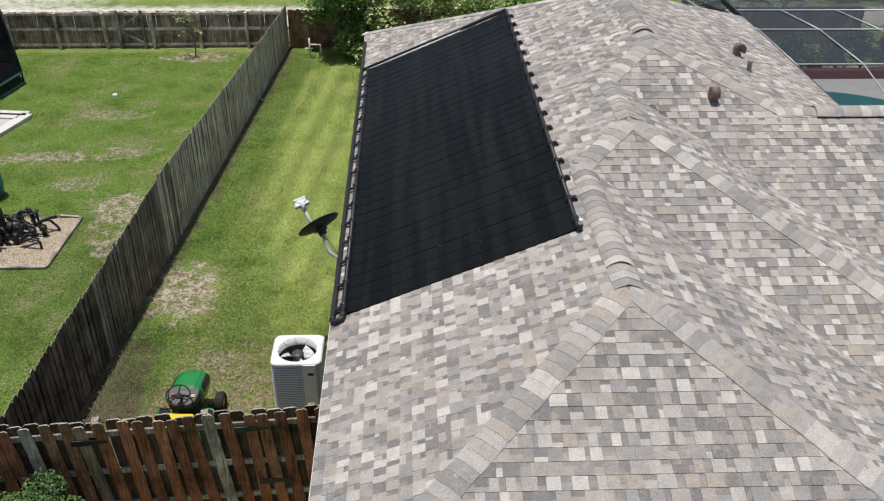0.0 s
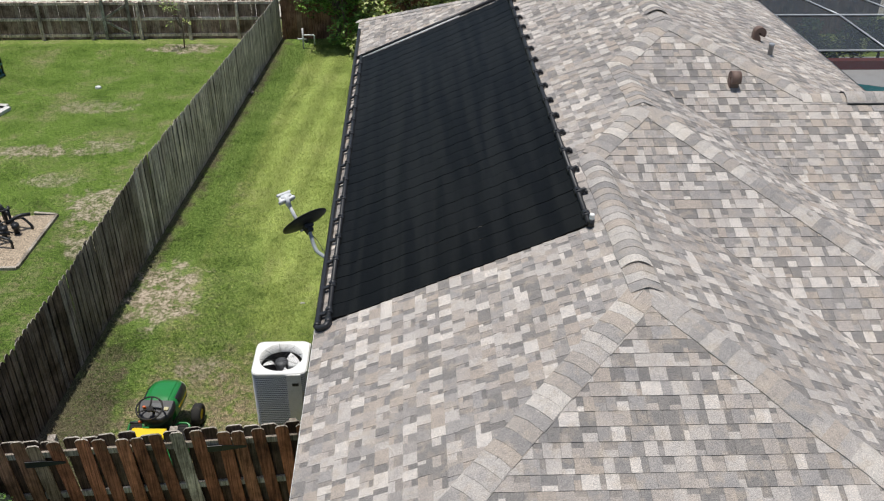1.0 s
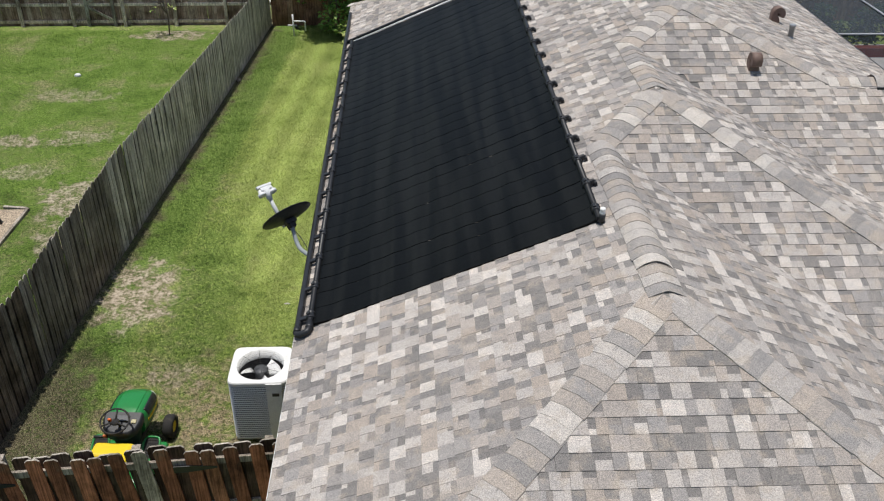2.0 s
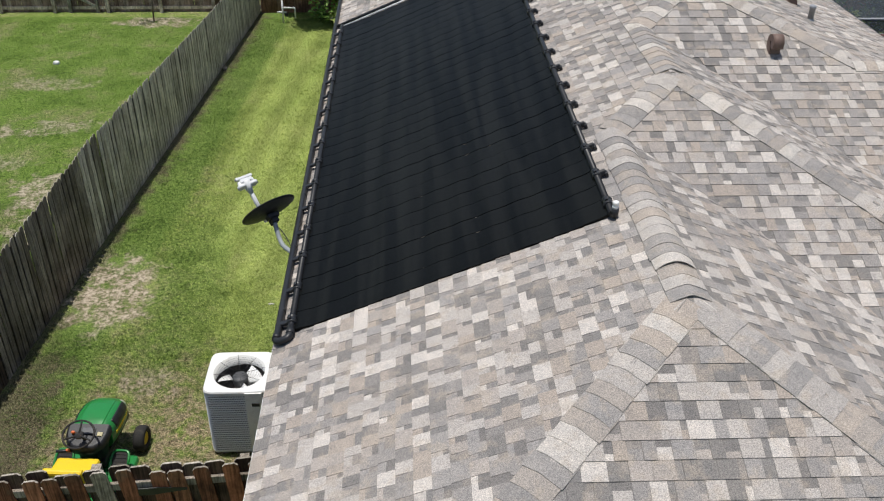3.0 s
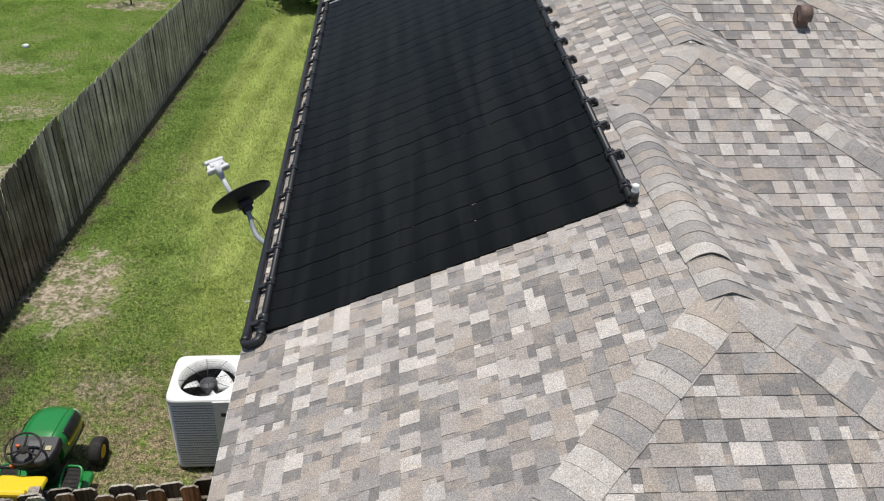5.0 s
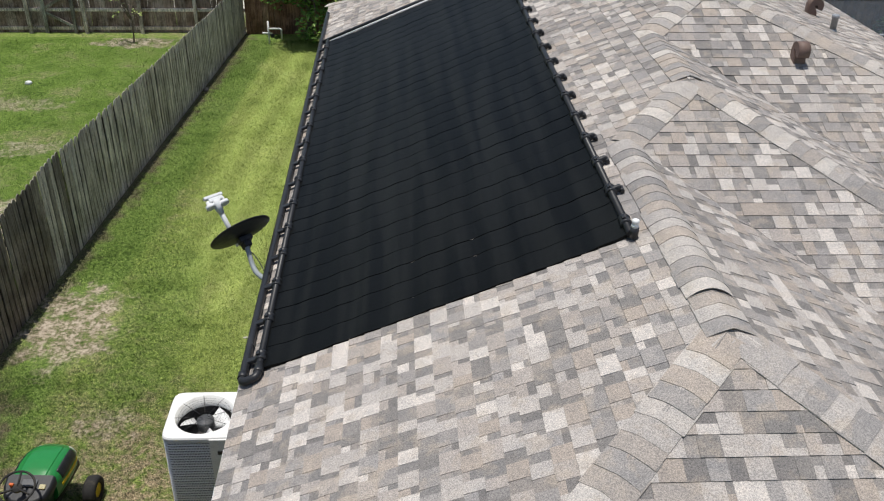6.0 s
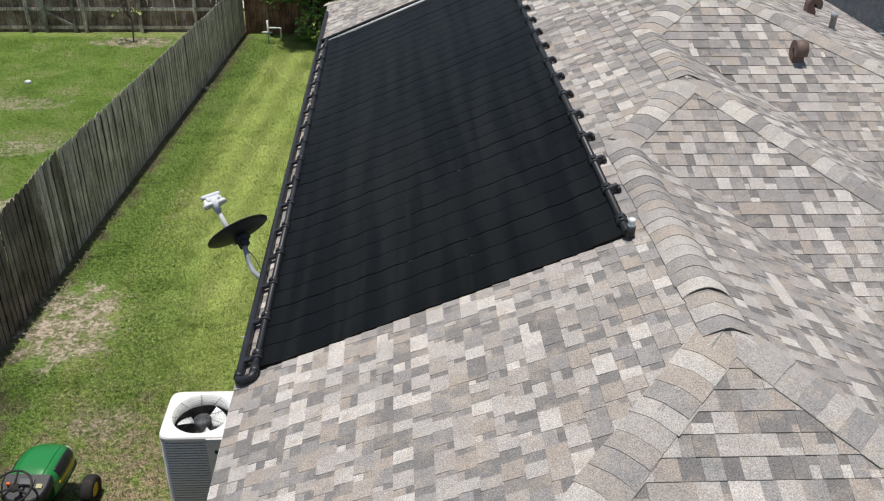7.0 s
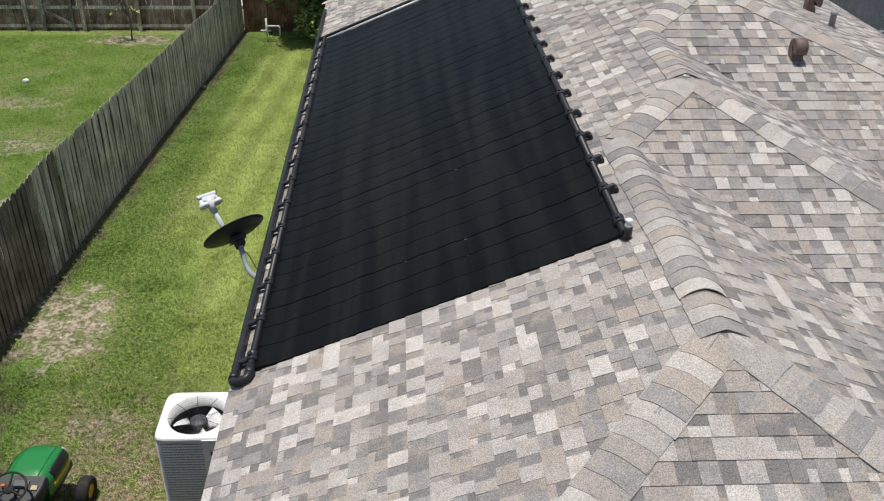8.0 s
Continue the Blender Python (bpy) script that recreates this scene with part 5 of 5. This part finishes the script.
# ---- small yard things ----
spigot = thing("pipe_stand", (-2.0, 19.45, 0), "white plastic pipe stand with taps by the rear fence", "pipe stand")
bm = bmesh.new()
tube(bm, [(0, 0, -0.05), (0, 0, 0.62)], 0.024, 8)
tube(bm, bend([(0, 0, 0.42), (0.34, 0, 0.42), (0.34, 0, 0.14)], 3, 0.15), 0.024, 8)
tube(bm, [(-0.16, 0, 0.30), (0.1, 0, 0.30)], 0.024, 8)
part("pipe", bm, WHITE, spigot)
bm = bmesh.new()
box(bm, (0.1, 0.03, 0.22), (0.1, 0.08, 0.1), None, 0.02)
part("timer", bm, BLACK_PLASTIC, spigot)


def stone(name, at, size, mat, label, category, seed):
    bm = bmesh.new()
    bmesh.ops.create_icosphere(bm, subdivisions=3, radius=1.0)
    for v in bm.verts:
        v.co *= 1 + 0.25 * noise.noise(v.co * 1.7 + Vector((seed, 0, 0)))
        v.co = Vector((v.co.x * size[0], v.co.y * size[1], v.co.z * size[2]))
    for f in bm.faces:
        f.smooth = True
    ob = new(name, mesh_of(name, bm, mat))
    ob.location = (at[0], at[1], size[2] * 0.6)
    return tagged(ob, label, category)


stone("stone", (-3.04, 15.9), (0.06, 0.11, 0.04), RAIL_WOOD, "weathered grey stone at the foot of the side fence", "stone", 1)
stone("plastic_toy", (-7.2, 16.3), (0.09, 0.06, 0.05), WHITE, "crumpled white plastic toy on the neighbour's lawn", "toy", 3)
stone("paper_scrap", (-0.72, 6.15), (0.045, 0.022, 0.010), CONCRETE, "small white paper scrap on the lawn", "litter", 4)

# gate braces on the back fence, strap hinges on the front gate
gx = back_fence.matrix_world.inverted() @ Vector((-8.1, 20.43, 0))
for z0, z1 in ((0.66, 1.08), (0.58, 0.16)):
    bm = bmesh.new()
    a, b = Vector((gx.x, -0.055, z0)), Vector((gx.x + 0.74, -0.055, z1))
    d = b - a
    box(bm, (a + b) / 2, (d.length, 0.03, 0.07), d.to_track_quat("X", "Z").to_matrix().to_4x4(), 0.003)
    part("brace", bm, RAIL_WOOD, back_fence)
for x in (-8.1, -7.34):
    bm = bmesh.new()
    box(bm, (gx.x + x + 8.1, -0.06, 0.6), (0.09, 0.07, 1.26), None, 0.004)
    part("gate_post", bm, RAIL_WOOD, back_fence)
for x, z in ((-2.98, 1.50), (-0.95, 1.55), (-0.72, 0.60)):
    bm = bmesh.new()
    box(bm, (x + 4.1, -0.05, z), (0.17, 0.012, 0.09), None, 0.004)
    tri = [bm.verts.new((x + 4.1 + a, -0.052 + c, z + b)) for a, b in ((0.08, 0.045), (0.36, 0.014), (0.36, -0.014), (0.08, -0.045)) for c in (0, 0.008)]
    for f in ((0, 2, 4, 6), (7, 5, 3, 1), (0, 1, 3, 2), (2, 3, 5, 4), (4, 5, 7, 6)):
        bm.faces.new([tri[k] for k in f])
    part("strap_hinge", bm, BLACK_PLASTIC, front_fence, "black iron strap hinge")

# ---- neighbour's yard ----
net, nn, nb = material("black_net", 0.9, 0, 0.1)
nb.inputs["Base Color"].default_value = (0.012, 0.014, 0.016, 1)
nb.inputs["Alpha"].default_value = 0.86
TEAL = stained("teal_steel", (0.06, 0.20, 0.22), 0.15, 8, 80, 0.5)
tramp = thing("trampoline", (-11.6, 17.0, 0), "enclosed trampoline with black netting and teal base frame", "trampoline")
R = 1.55
for k in range(8):
    a0, a1 = math.tau * k / 8 + 0.2, math.tau * (k + 1) / 8 + 0.2
    p, q = Vector((R * math.cos(a0), R * math.sin(a0), 0)), Vector((R * math.cos(a1), R * math.sin(a1), 0))
    raw_part("net_panel", [p + Vector((0, 0, 0.35)), q + Vector((0, 0, 0.35)), q * 0.88 + Vector((0, 0, 2.5)), p * 0.88 + Vector((0, 0, 2.5))], [(0, 1, 2, 3)], net, tramp)
    bm = bmesh.new()
    tube(bm, [p + Vector((0, 0, 0.0)), p + Vector((0, 0, 0.5)), p * 0.88 + Vector((0, 0, 2.55))], 0.028, 8)
    part("pole", bm, BLACK_PLASTIC, tramp)
    bm = bmesh.new()
    tube(bm, [p + Vector((0, 0, 0.35)), q + Vector((0, 0, 0.35))], 0.035, 8)
    tube(bm, [p + Vector((0, 0, 0.04)), q + Vector((0, 0, 0.04))], 0.03, 8)
    part("rail", bm, TEAL, tramp)
bm = bmesh.new()
lathe(bm, [(0.0, 0.34), (R - 0.05, 0.34)], 24)
part("bed", bm, BLACK_PLASTIC, tramp)

OLD_WHITE = stained("old_white_paint", (0.58, 0.57, 0.53), 0.15, 5, 60, 0.8, dirt_by=0.5)
PAD = thing("timber_frame", (-10.15, 14.0, 0), "weathered white timber frame lying on the lawn", "timber frame", turn=-6)
for a, b in (((-1.2, 1.0), (0.95, 1.0)), ((0.95, 1.0), (0.55, -1.2)), ((-1.2, 0.82), (0.82, 0.82))):
    bm = bmesh.new()
    d = Vector((b[0] - a[0], b[1] - a[1], 0))
    box(bm, ((a[0] + b[0]) / 2, (a[1] + b[1]) / 2, 0.05), (d.length, 0.30, 0.09), d.to_track_quat("X", "Z").to_matrix().to_4x4(), 0.01)
    part("plank", bm, OLD_WHITE, PAD)
bm = bmesh.new()
box(bm, (-0.35, -0.15, 0.02), (2.0, 1.8, 0.05), None, 0.01)
part("slab", bm, CONCRETE, PAD)

MULCH = stained("wood_chips", (0.34, 0.275, 0.20), 0.75, 5, 32, 0.95, bump_by=1.0, dirt=(0.10, 0.07, 0.045), dirt_by=0.6)
bed = thing("mulch_bed", (-7.05, 8.35, 0), "wood-chip bed edged with old timbers", "garden bed")
bm = bmesh.new()
slab(bm, ((1.05, 0.95), (-1.6, 0.95), (-1.6, -0.98), (0.95, -0.98)), -0.02, 0.035)
part("wood_chip_layer", bm, MULCH, bed)
for a, b in (((1.08, 0.98), (1.0, -0.98)), ((1.0, -1.0), (-1.6, -1.0)), ((1.06, 0.98), (0.6, 1.05))):
    bm = bmesh.new()
    d = Vector((b[0] - a[0], b[1] - a[1], 0))
    box(bm, ((a[0] + b[0]) / 2, (a[1] + b[1]) / 2, 0.025), (d.length, 0.06, 0.07), d.to_track_quat("X", "Z").to_matrix().to_4x4(), 0.008)
    part("edging_timber", bm, RAIL_WOOD, bed)
pump = thing("pump_unit", (-7.05, 8.45, 0.035), "black pool pump and filter with a tangle of black pipes", "pump")
rr = random.Random(12)
bm = bmesh.new()
lathe(bm, [(0.0, 0.0), (0.34, 0.0), (0.36, 0.10), (0.36, 0.62), (0.30, 0.74), (0.0, 0.76)], 24, Matrix.Translation((-0.50, 0.0, 0)))
part("tank", bm, BLACK_PLASTIC, pump)
bm = bmesh.new()
lathe(bm, [(0.0, 0.76), (0.31, 0.745), (0.33, 0.80), (0.24, 0.90), (0.10, 0.94), (0.0, 0.94)], 24, Matrix.Translation((-0.50, 0.0, 0)))
part("lid", bm, PALE_PLASTIC, pump, "pale grey domed lid")
bm = bmesh.new()
box(bm, (-0.35, -0.05, 0.17), (0.46, 0.26, 0.30), pose(0, 0, 0, 0, 0, 18), 0.05)
lathe(bm, [(0.0, -0.22), (0.13, -0.22), (0.14, 0.20), (0.09, 0.26), (0.0, 0.26)], 16, Matrix.Translation((-0.10, 0.12, 0.2)) @ pose(0, 0, 0, 0, 90, 20))
part("motor", bm, BLACK_PLASTIC, pump)
for k in range(76):
    a = Vector((rr.uniform(-0.9, 0.45), rr.uniform(-0.45, 0.65), rr.uniform(0.05, 0.34)))
    b = a + Vector((rr.uniform(-0.42, 0.42), rr.uniform(-0.26, 0.26), rr.uniform(-0.10, 0.10)))
    b.z = max(b.z, 0.04)
    bm = bmesh.new()
    tube(bm, bend([a, (a + b) / 2 + Vector((0, 0, rr.uniform(0.02, 0.12))), b] + ([(b.x, b.y, 0.0)] if k % 3 == 0 else []), 3), rr.choice((0.016, 0.026, 0.036)), 7)
    part("pipe", bm, BLACK_PLASTIC, pump)
for k, (x, y) in enumerate(((0.10, -0.22), (0.38, -0.02), (0.55, 0.15), (-0.2, -0.4))):
    bm = bmesh.new()
    lathe(bm, [(0.0, 0.0), (0.05, 0.0), (0.055, 0.16), (0.075, 0.17), (0.07, 0.24), (0.0, 0.25)], 12, Matrix.Translation((x, y, 0.0)) @ pose(0, 0, 0, 12 * (k - 1), 8, 0))
    part("valve_body", bm, BLACK_PLASTIC, pump)
bm = bmesh.new()
lathe(bm, [(0.0, 0.0), (0.045, 0.0), (0.05, 0.09), (0.0, 0.10)], 12, Matrix.Translation((-0.42, -0.42, 0.05)))
part("gauge", bm, GREY_STEEL, pump)
barrel = thing("rain_barrel", (-8.28, 10.35, 0), "blue plastic barrel on the neighbour's lawn", "barrel")
bm = bmesh.new()
lathe(bm, [(0.0, 0.0), (0.27, 0.0), (0.31, 0.3), (0.31, 0.65), (0.27, 0.92), (0.0, 0.94)], 22)
part("body", bm, stained("blue_plastic", (0.03, 0.20, 0.28), 0.15, 6, 80, 0.4), barrel)

# ---- pool enclosure ----
screen, sn, sb = material("insect_screen", 0.7, 0.0, 0.2)
sb.inputs["Base Color"].default_value = (0.044, 0.055, 0.070, 1)
sb.inputs["Alpha"].default_value = 0.28
# Far roof panels: mesh closing up at a flat view, put into the opacity.
far_screen, sn, sb = material("flat_view_screen", 0.8, 0.0, 0.2)
sb.inputs["Base Color"].default_value = (0.047, 0.057, 0.069, 1)
sb.inputs["Alpha"].default_value = 0.62
side_screen, sn, sb = material("side_screen", 0.7, 0.0, 0.2)
sb.inputs["Base Color"].default_value = (0.026, 0.032, 0.032, 1)
sb.inputs["Alpha"].default_value = 0.50
FRAME_WHITE = stained("white_aluminium", (0.42, 0.44, 0.46), 0.06, 10, 80, 0.4, 0.2)
FRAME_DARK = stained("bronze_aluminium", (0.030, 0.028, 0.027), 0.15, 10, 80, 0.4, 0.2)
cage = thing("pool_enclosure", (0, 0, 0), "screened pool enclosure with white beams over dark mesh", "pool enclosure")
CX0, BAY, BAYS = 9.3, 1.45, 9
PROFILE = ((8.5, 2.71), (10.25, 3.06), (12.6, 3.06), (14.95, 2.82), (18.5, 2.20))
for k in range(BAYS + 1):
    x = CX0 + BAY * k
    for (ya, za), (yb_, zb) in zip(PROFILE[:4], PROFILE[1:4]):
        bm = bmesh.new()
        tube(bm, [(x, ya, za), (x, yb_, zb)], 0.021, 4)
        part("rafter", bm, FRAME_WHITE, cage)
        if k < BAYS:
            raw_part("roof_screen", [(x, ya, za - 0.03), (x + BAY, ya, za - 0.03), (x + BAY, yb_, zb - 0.03), (x, yb_, zb - 0.03)], [(0, 1, 2, 3)], screen if ya < 10 else far_screen, cage)
    if k < BAYS:
        raw_part("roof_screen", [(x, 14.95, 2.79), (x + BAY, 14.95, 2.79), (x + BAY, 18.5, 2.18), (x, 18.5, 2.18)], [(0, 1, 2, 3)], far_screen, cage)
        raw_part("wall_screen", [(x, 18.5, 0), (x + BAY, 18.5, 0), (x + BAY, 18.5, 2.18), (x, 18.5, 2.18)], [(0, 1, 2, 3)], screen, cage)
for y, z in PROFILE[:4]:
    bm = bmesh.new()
    tube(bm, [(CX0, y, z), (CX0 + BAY * BAYS, y, z)], 0.022, 4)
    part("purlin", bm, FRAME_WHITE, cage)
for y, z in PROFILE[1:]:
    bm = bmesh.new()
    tube(bm, [(CX0, y, 0), (CX0, y, z - 0.04)], 0.06, 4)
    part("post", bm, FRAME_DARK, cage)
    bm = bmesh.new()
    tube(bm, [(CX0, y - 0.7, z - 0.25), (CX0, y, z - 1.0)], 0.03, 4)
    part("brace", bm, FRAME_DARK, cage)
raw_part("wall_screen", [(CX0, 8.5, 0), (CX0, 18.5, 0), *((CX0, y, z - 0.02) for y, z in PROFILE[::-1])], [(0, 1, 2, 3, 4, 5, 6)], side_screen, cage)
porch = thing("screen_porch", (0, 0, 0), "small dark screened porch beside the pool enclosure", "porch")
for a, b in (((7.65, 14.6), (9.0, 14.6)), ((9.0, 14.6), (9.0, 17.4)), ((7.65, 14.6), (7.65, 17.4))):
    raw_part("wall_screen", [(*a, 0), (*b, 0), (*b, 2.7), (*a, 2.55)], [(0, 1, 2, 3)], screen, porch)
raw_part("roof_screen", [(7.65, 14.6, 2.55), (9.0, 14.6, 2.7), (9.0, 17.4, 2.4), (7.65, 17.4, 2.3)], [(0, 1, 2, 3)], screen, porch)
for x, y, z in ((7.65, 14.6, 2.55), (8.3, 14.6, 2.62), (9.0, 14.6, 2.7), (9.0, 17.4, 2.4), (7.65, 17.4, 2.3)):
    bm = bmesh.new()
    tube(bm, [(x, y, 0), (x, y, z)], 0.04, 4)
    part("post", bm, FRAME_DARK, porch)
for a, b in (((7.65, 14.6, 2.55), (9.0, 14.6, 2.7)), ((9.0, 14.6, 2.7), (9.0, 17.4, 2.4)), ((7.65, 14.6, 2.55), (7.65, 17.4, 2.3))):
    bm = bmesh.new()
    tube(bm, [a, b], 0.035, 4)
    part("beam", bm, FRAME_WHITE, porch)

for k, (x, y) in enumerate(((10.1, 18.0), (11.7, 17.98), (13.3, 18.02), (14.9, 18.0), (16.5, 18.0), (18.1, 18.0))):
    tree("dark_shrub", (x, y, 0), "dense dark green shrub behind the planter wall of the pool", clumps_in(60 + k, 12, (-0.8, 0.8), (-0.12, 0.12), (0.25, 1.1), (0.22, 0.34)), 1500, 0.14, LEAF_BUSH, (0.05, 0.5), 70 + k, "shrub", 4)
umbrella = thing("patio_umbrella", (10.6, 15.2, 0.03), "folded pale grey patio umbrella standing by the pool", "umbrella")
bm = bmesh.new()
lathe(bm, [(0.0, 0.0), (0.22, 0.0), (0.22, 0.04), (0.03, 0.09), (0.0, 0.09)], 16)
part("base", bm, CONCRETE, umbrella)
bm = bmesh.new()
tube(bm, [(0, 0, 0.05), (0, 0, 1.62)], 0.018, 8)
part("pole", bm, FRAME_WHITE, umbrella)
bm = bmesh.new()
folds = [[bm.verts.new((r * (1 + 0.28 * (j % 2)) * math.cos(math.tau * j / 16), r * (1 + 0.28 * (j % 2)) * math.sin(math.tau * j / 16), z)) for j in range(16)] for r, z in ((0.012, 1.60), (0.06, 1.35), (0.085, 1.05), (0.075, 0.95), (0.115, 0.55))]
for p, q in zip(folds, folds[1:]):
    for j in range(16):
        bm.faces.new((p[j], p[(j + 1) % 16], q[(j + 1) % 16], q[j]))
part("canopy", bm, stained("grey_canvas", (0.50, 0.51, 0.50), 0.12, 8, 60, 0.9), umbrella)

# pool and deck
bm = bmesh.new()
slab(bm, ((8.9, 9.0), (21.0, 9.0), (21.0, 18.4), (8.9, 18.4)), -0.02, 0.03)
tagged(new("pool_deck", mesh_of("pool_deck", bm, stained("pale_deck", (0.74, 0.73, 0.71), 0.08, 3, 90, 0.8))), "pale concrete pool deck", "deck", kind="structure")
water, wt, wb = material("pool_water", 0.06, 0.0, 0.5)
wb.inputs["Base Color"].default_value = (0.03, 0.24, 0.25, 1)
bump(wt, wb, noise_of(wt, place_coords(wt), 3.0, 3), 0.25, 0.05)
bm = bmesh.new()
slab(bm, [(12.7 + 2.1 * math.cos(t) + 0.3 * math.cos(2 * t), 14.75 + 1.65 * math.sin(t)) for t in [math.tau * k / 40 for k in range(40)]], -0.01, 0.045)
tagged(new("pool_water", mesh_of("pool_water", bm, water)), "turquoise water of a swimming pool", "water", kind="structure")
bm = bmesh.new()
box(bm, (15.0, 17.45, 0.15), (12.0, 0.24, 0.30), None, 0.02)
tagged(new("planter_wall", mesh_of("planter_wall", bm, stained("red_brick_paint", (0.22, 0.055, 0.045), 0.2, 4, 60, 0.85))), "low dark red planter wall behind the pool", "wall")


# ---- roof courses and ridge caps, last ----
decks = {name: shingle_plane(name, at, top, low, high) for name, at, top, low, high in PLANES}


def cap_row(a, b, left, right, owner, lift=0.0, half=0.175, length=0.24, expose=0.150, round_by=0.008, skirt=0.006, arch=0.20):
    """Bent cap shingles from a (lapped under) to b; left and right point down the two slopes."""
    a, b = Vector(a), Vector(b)
    d = (b - a).normalized()
    up = Vector((0, 0, 1))
    sides = []
    for s in (left, right):
        s = Vector(s)
        s = (s - d * s.dot(d)).normalized()
        sides.append(s)
    nl = (up - d * up.dot(d)).normalized()
    drop = -half * (sides[0].z + sides[1].z) / 2
    drape = max(0.0, lift + 0.001)
    meshes = []
    for variant in range(3):
        bm = bmesh.new()
        n = 12
        rings = []
        wide = half + (0.0, 0.006, -0.006)[variant]
        for y, h in ((0.0, 0.0225), (length, 0.0145)):
            row, under = [], []
            for k in range(n + 1):
                t = -1 + 2 * k / n
                s = sides[0] if t < 0 else sides[1]
                soft = round_by * (1 - abs(t)) ** 2 + drape * abs(t) ** 3 - arch * drop * (abs(t) - t * t)
                base = s * abs(t) * wide - nl * soft
                bow = 0.002 * math.sin(5 * t + variant * 2)
                row.append(d * (y + bow) + base + nl * h)
                under.append(d * (y + bow) + base + nl * (h - skirt))
            rings.append((row, under))
        (r0, u0), (r1, u1) = rings
        top0, top1 = [bm.verts.new(c) for c in r0], [bm.verts.new(c) for c in r1]
        edge, foot = [bm.verts.new(c) for c in r0], [bm.verts.new(c) for c in u0]
        for k in range(n):
            bm.faces.new((top0[k], top0[k + 1], top1[k + 1], top1[k])).smooth = True
            bm.faces.new((foot[k], foot[k + 1], edge[k + 1], edge[k]))
        for k in (0, n):
            bm.faces.new([bm.verts.new(c) for c in (r0[k], r1[k], u1[k], u0[k])])
        bmesh.ops.recalc_face_normals(bm, faces=bm.faces)
        for f in bm.faces:
            if f.smooth and f.normal.z < 0:
                f.normal_flip()
        meshes.append(mesh_of("ridge_cap", bm, CAP))
    count = int(((b - a).length - length + 0.05) / expose)
    for k in range(count + 1):
        o = new("ridge_cap", meshes[rng.randrange(3)])
        o.parent = owner
        o.matrix_local = Matrix.Translation(a + d * (k * expose + rng.uniform(-0.006, 0.006)) + nl * (lift + rng.uniform(-0.001, 0.002))) @ pose(0, 0, 0, 0, 0, rng.uniform(-0.7, 0.7))


def P(w, y0):
    return Vector((w, y0 + KH * w, zr(w)))


dw, de, ds = (-1, 0, -S), (1, 0, -S), (0, -1, -SS)
owner = decks["west"]
cap_row(P(0, Y0), P(W1, Y0), dw, ds, decks["front_one"])
cap_row(Vector((2 * W1, Y0, ZE)), P(W1, Y0), ds, de, decks["front_one"])
P1, P2, P3 = P(W1, Y0), P(W1, YA), P(W2, YA)
P4, P5, P7 = P(W2, YB), P(W3, YB), Vector((W3, YR - KR * W3, zr(W3)))
cap_row(P1 - Vector((0, 0.045, 0)), P1 + Vector((0, 0.60, 0)), dw, de, owner, 0.004, 0.180)
cap_row(P1 + Vector((0, 0.41, 0)), P2 + Vector((0, 0.05, 0)), dw, de, owner, 0.022, 0.195, round_by=0.006, arch=0.50)
cap_row(P2, P3, dw, ds, owner, 0.003)
cap_row(Vector((2 * W2, YA, ZE)), P3, ds, de, decks["front_two"])
cap_row(P3 + Vector((0, 0.03, 0)), P4 + Vector((0, 0.06, 0)), dw, de, owner, 0.003, 0.185)
cap_row(P4, P5, dw, ds, owner, 0.003)
hip3 = Vector((W3 + KE * (W3 - VW), YW, zr(VW)))
cap_row(hip3, P5, ds, (KE, 0, -S), decks["front_three"])
cap_row(P5 + Vector((0, 0.03, 0)), P5 + Vector((0, 0.5, 0)), dw, (KE, 0, -S), owner, 0.003, 0.185)
cap_row(P5 + Vector((0, 0.5, 0)), P7, dw, (KE, 0, -S), owner, 0.018, 0.195, round_by=0.006, arch=0.45)
cap_row(Vector((0, YR, ZE)), P7, dw, (0, 1, -S / KR), owner)
cap_row(hip3 + Vector((0.55, 0, 0)), Vector((XE, YW, zr(VW))), ds, (0, 1, -SS), decks["front_three"], 0.030, 0.195, round_by=0.006, arch=0.55)
cap_row(hip3 - Vector((0.1, 0, 0)), hip3 + Vector((0.85, 0, 0)), ds, (0, 1, -SS), decks["front_three"], 0.008)
# black strip added for the shadow under the wing's raised ridge caps
bm = bmesh.new()
box(bm, ((hip3.x + 0.55 + XE) / 2, YW - 0.198, zr(VW) - 0.198 * SS + 0.018), (XE - hip3.x - 0.55, 0.022, 0.026), None, 0.003)
part("ridge_shadow_strip", bm, BLACK_PLASTIC, decks["front_three"], "black strip for the shadow under the raised ridge caps")
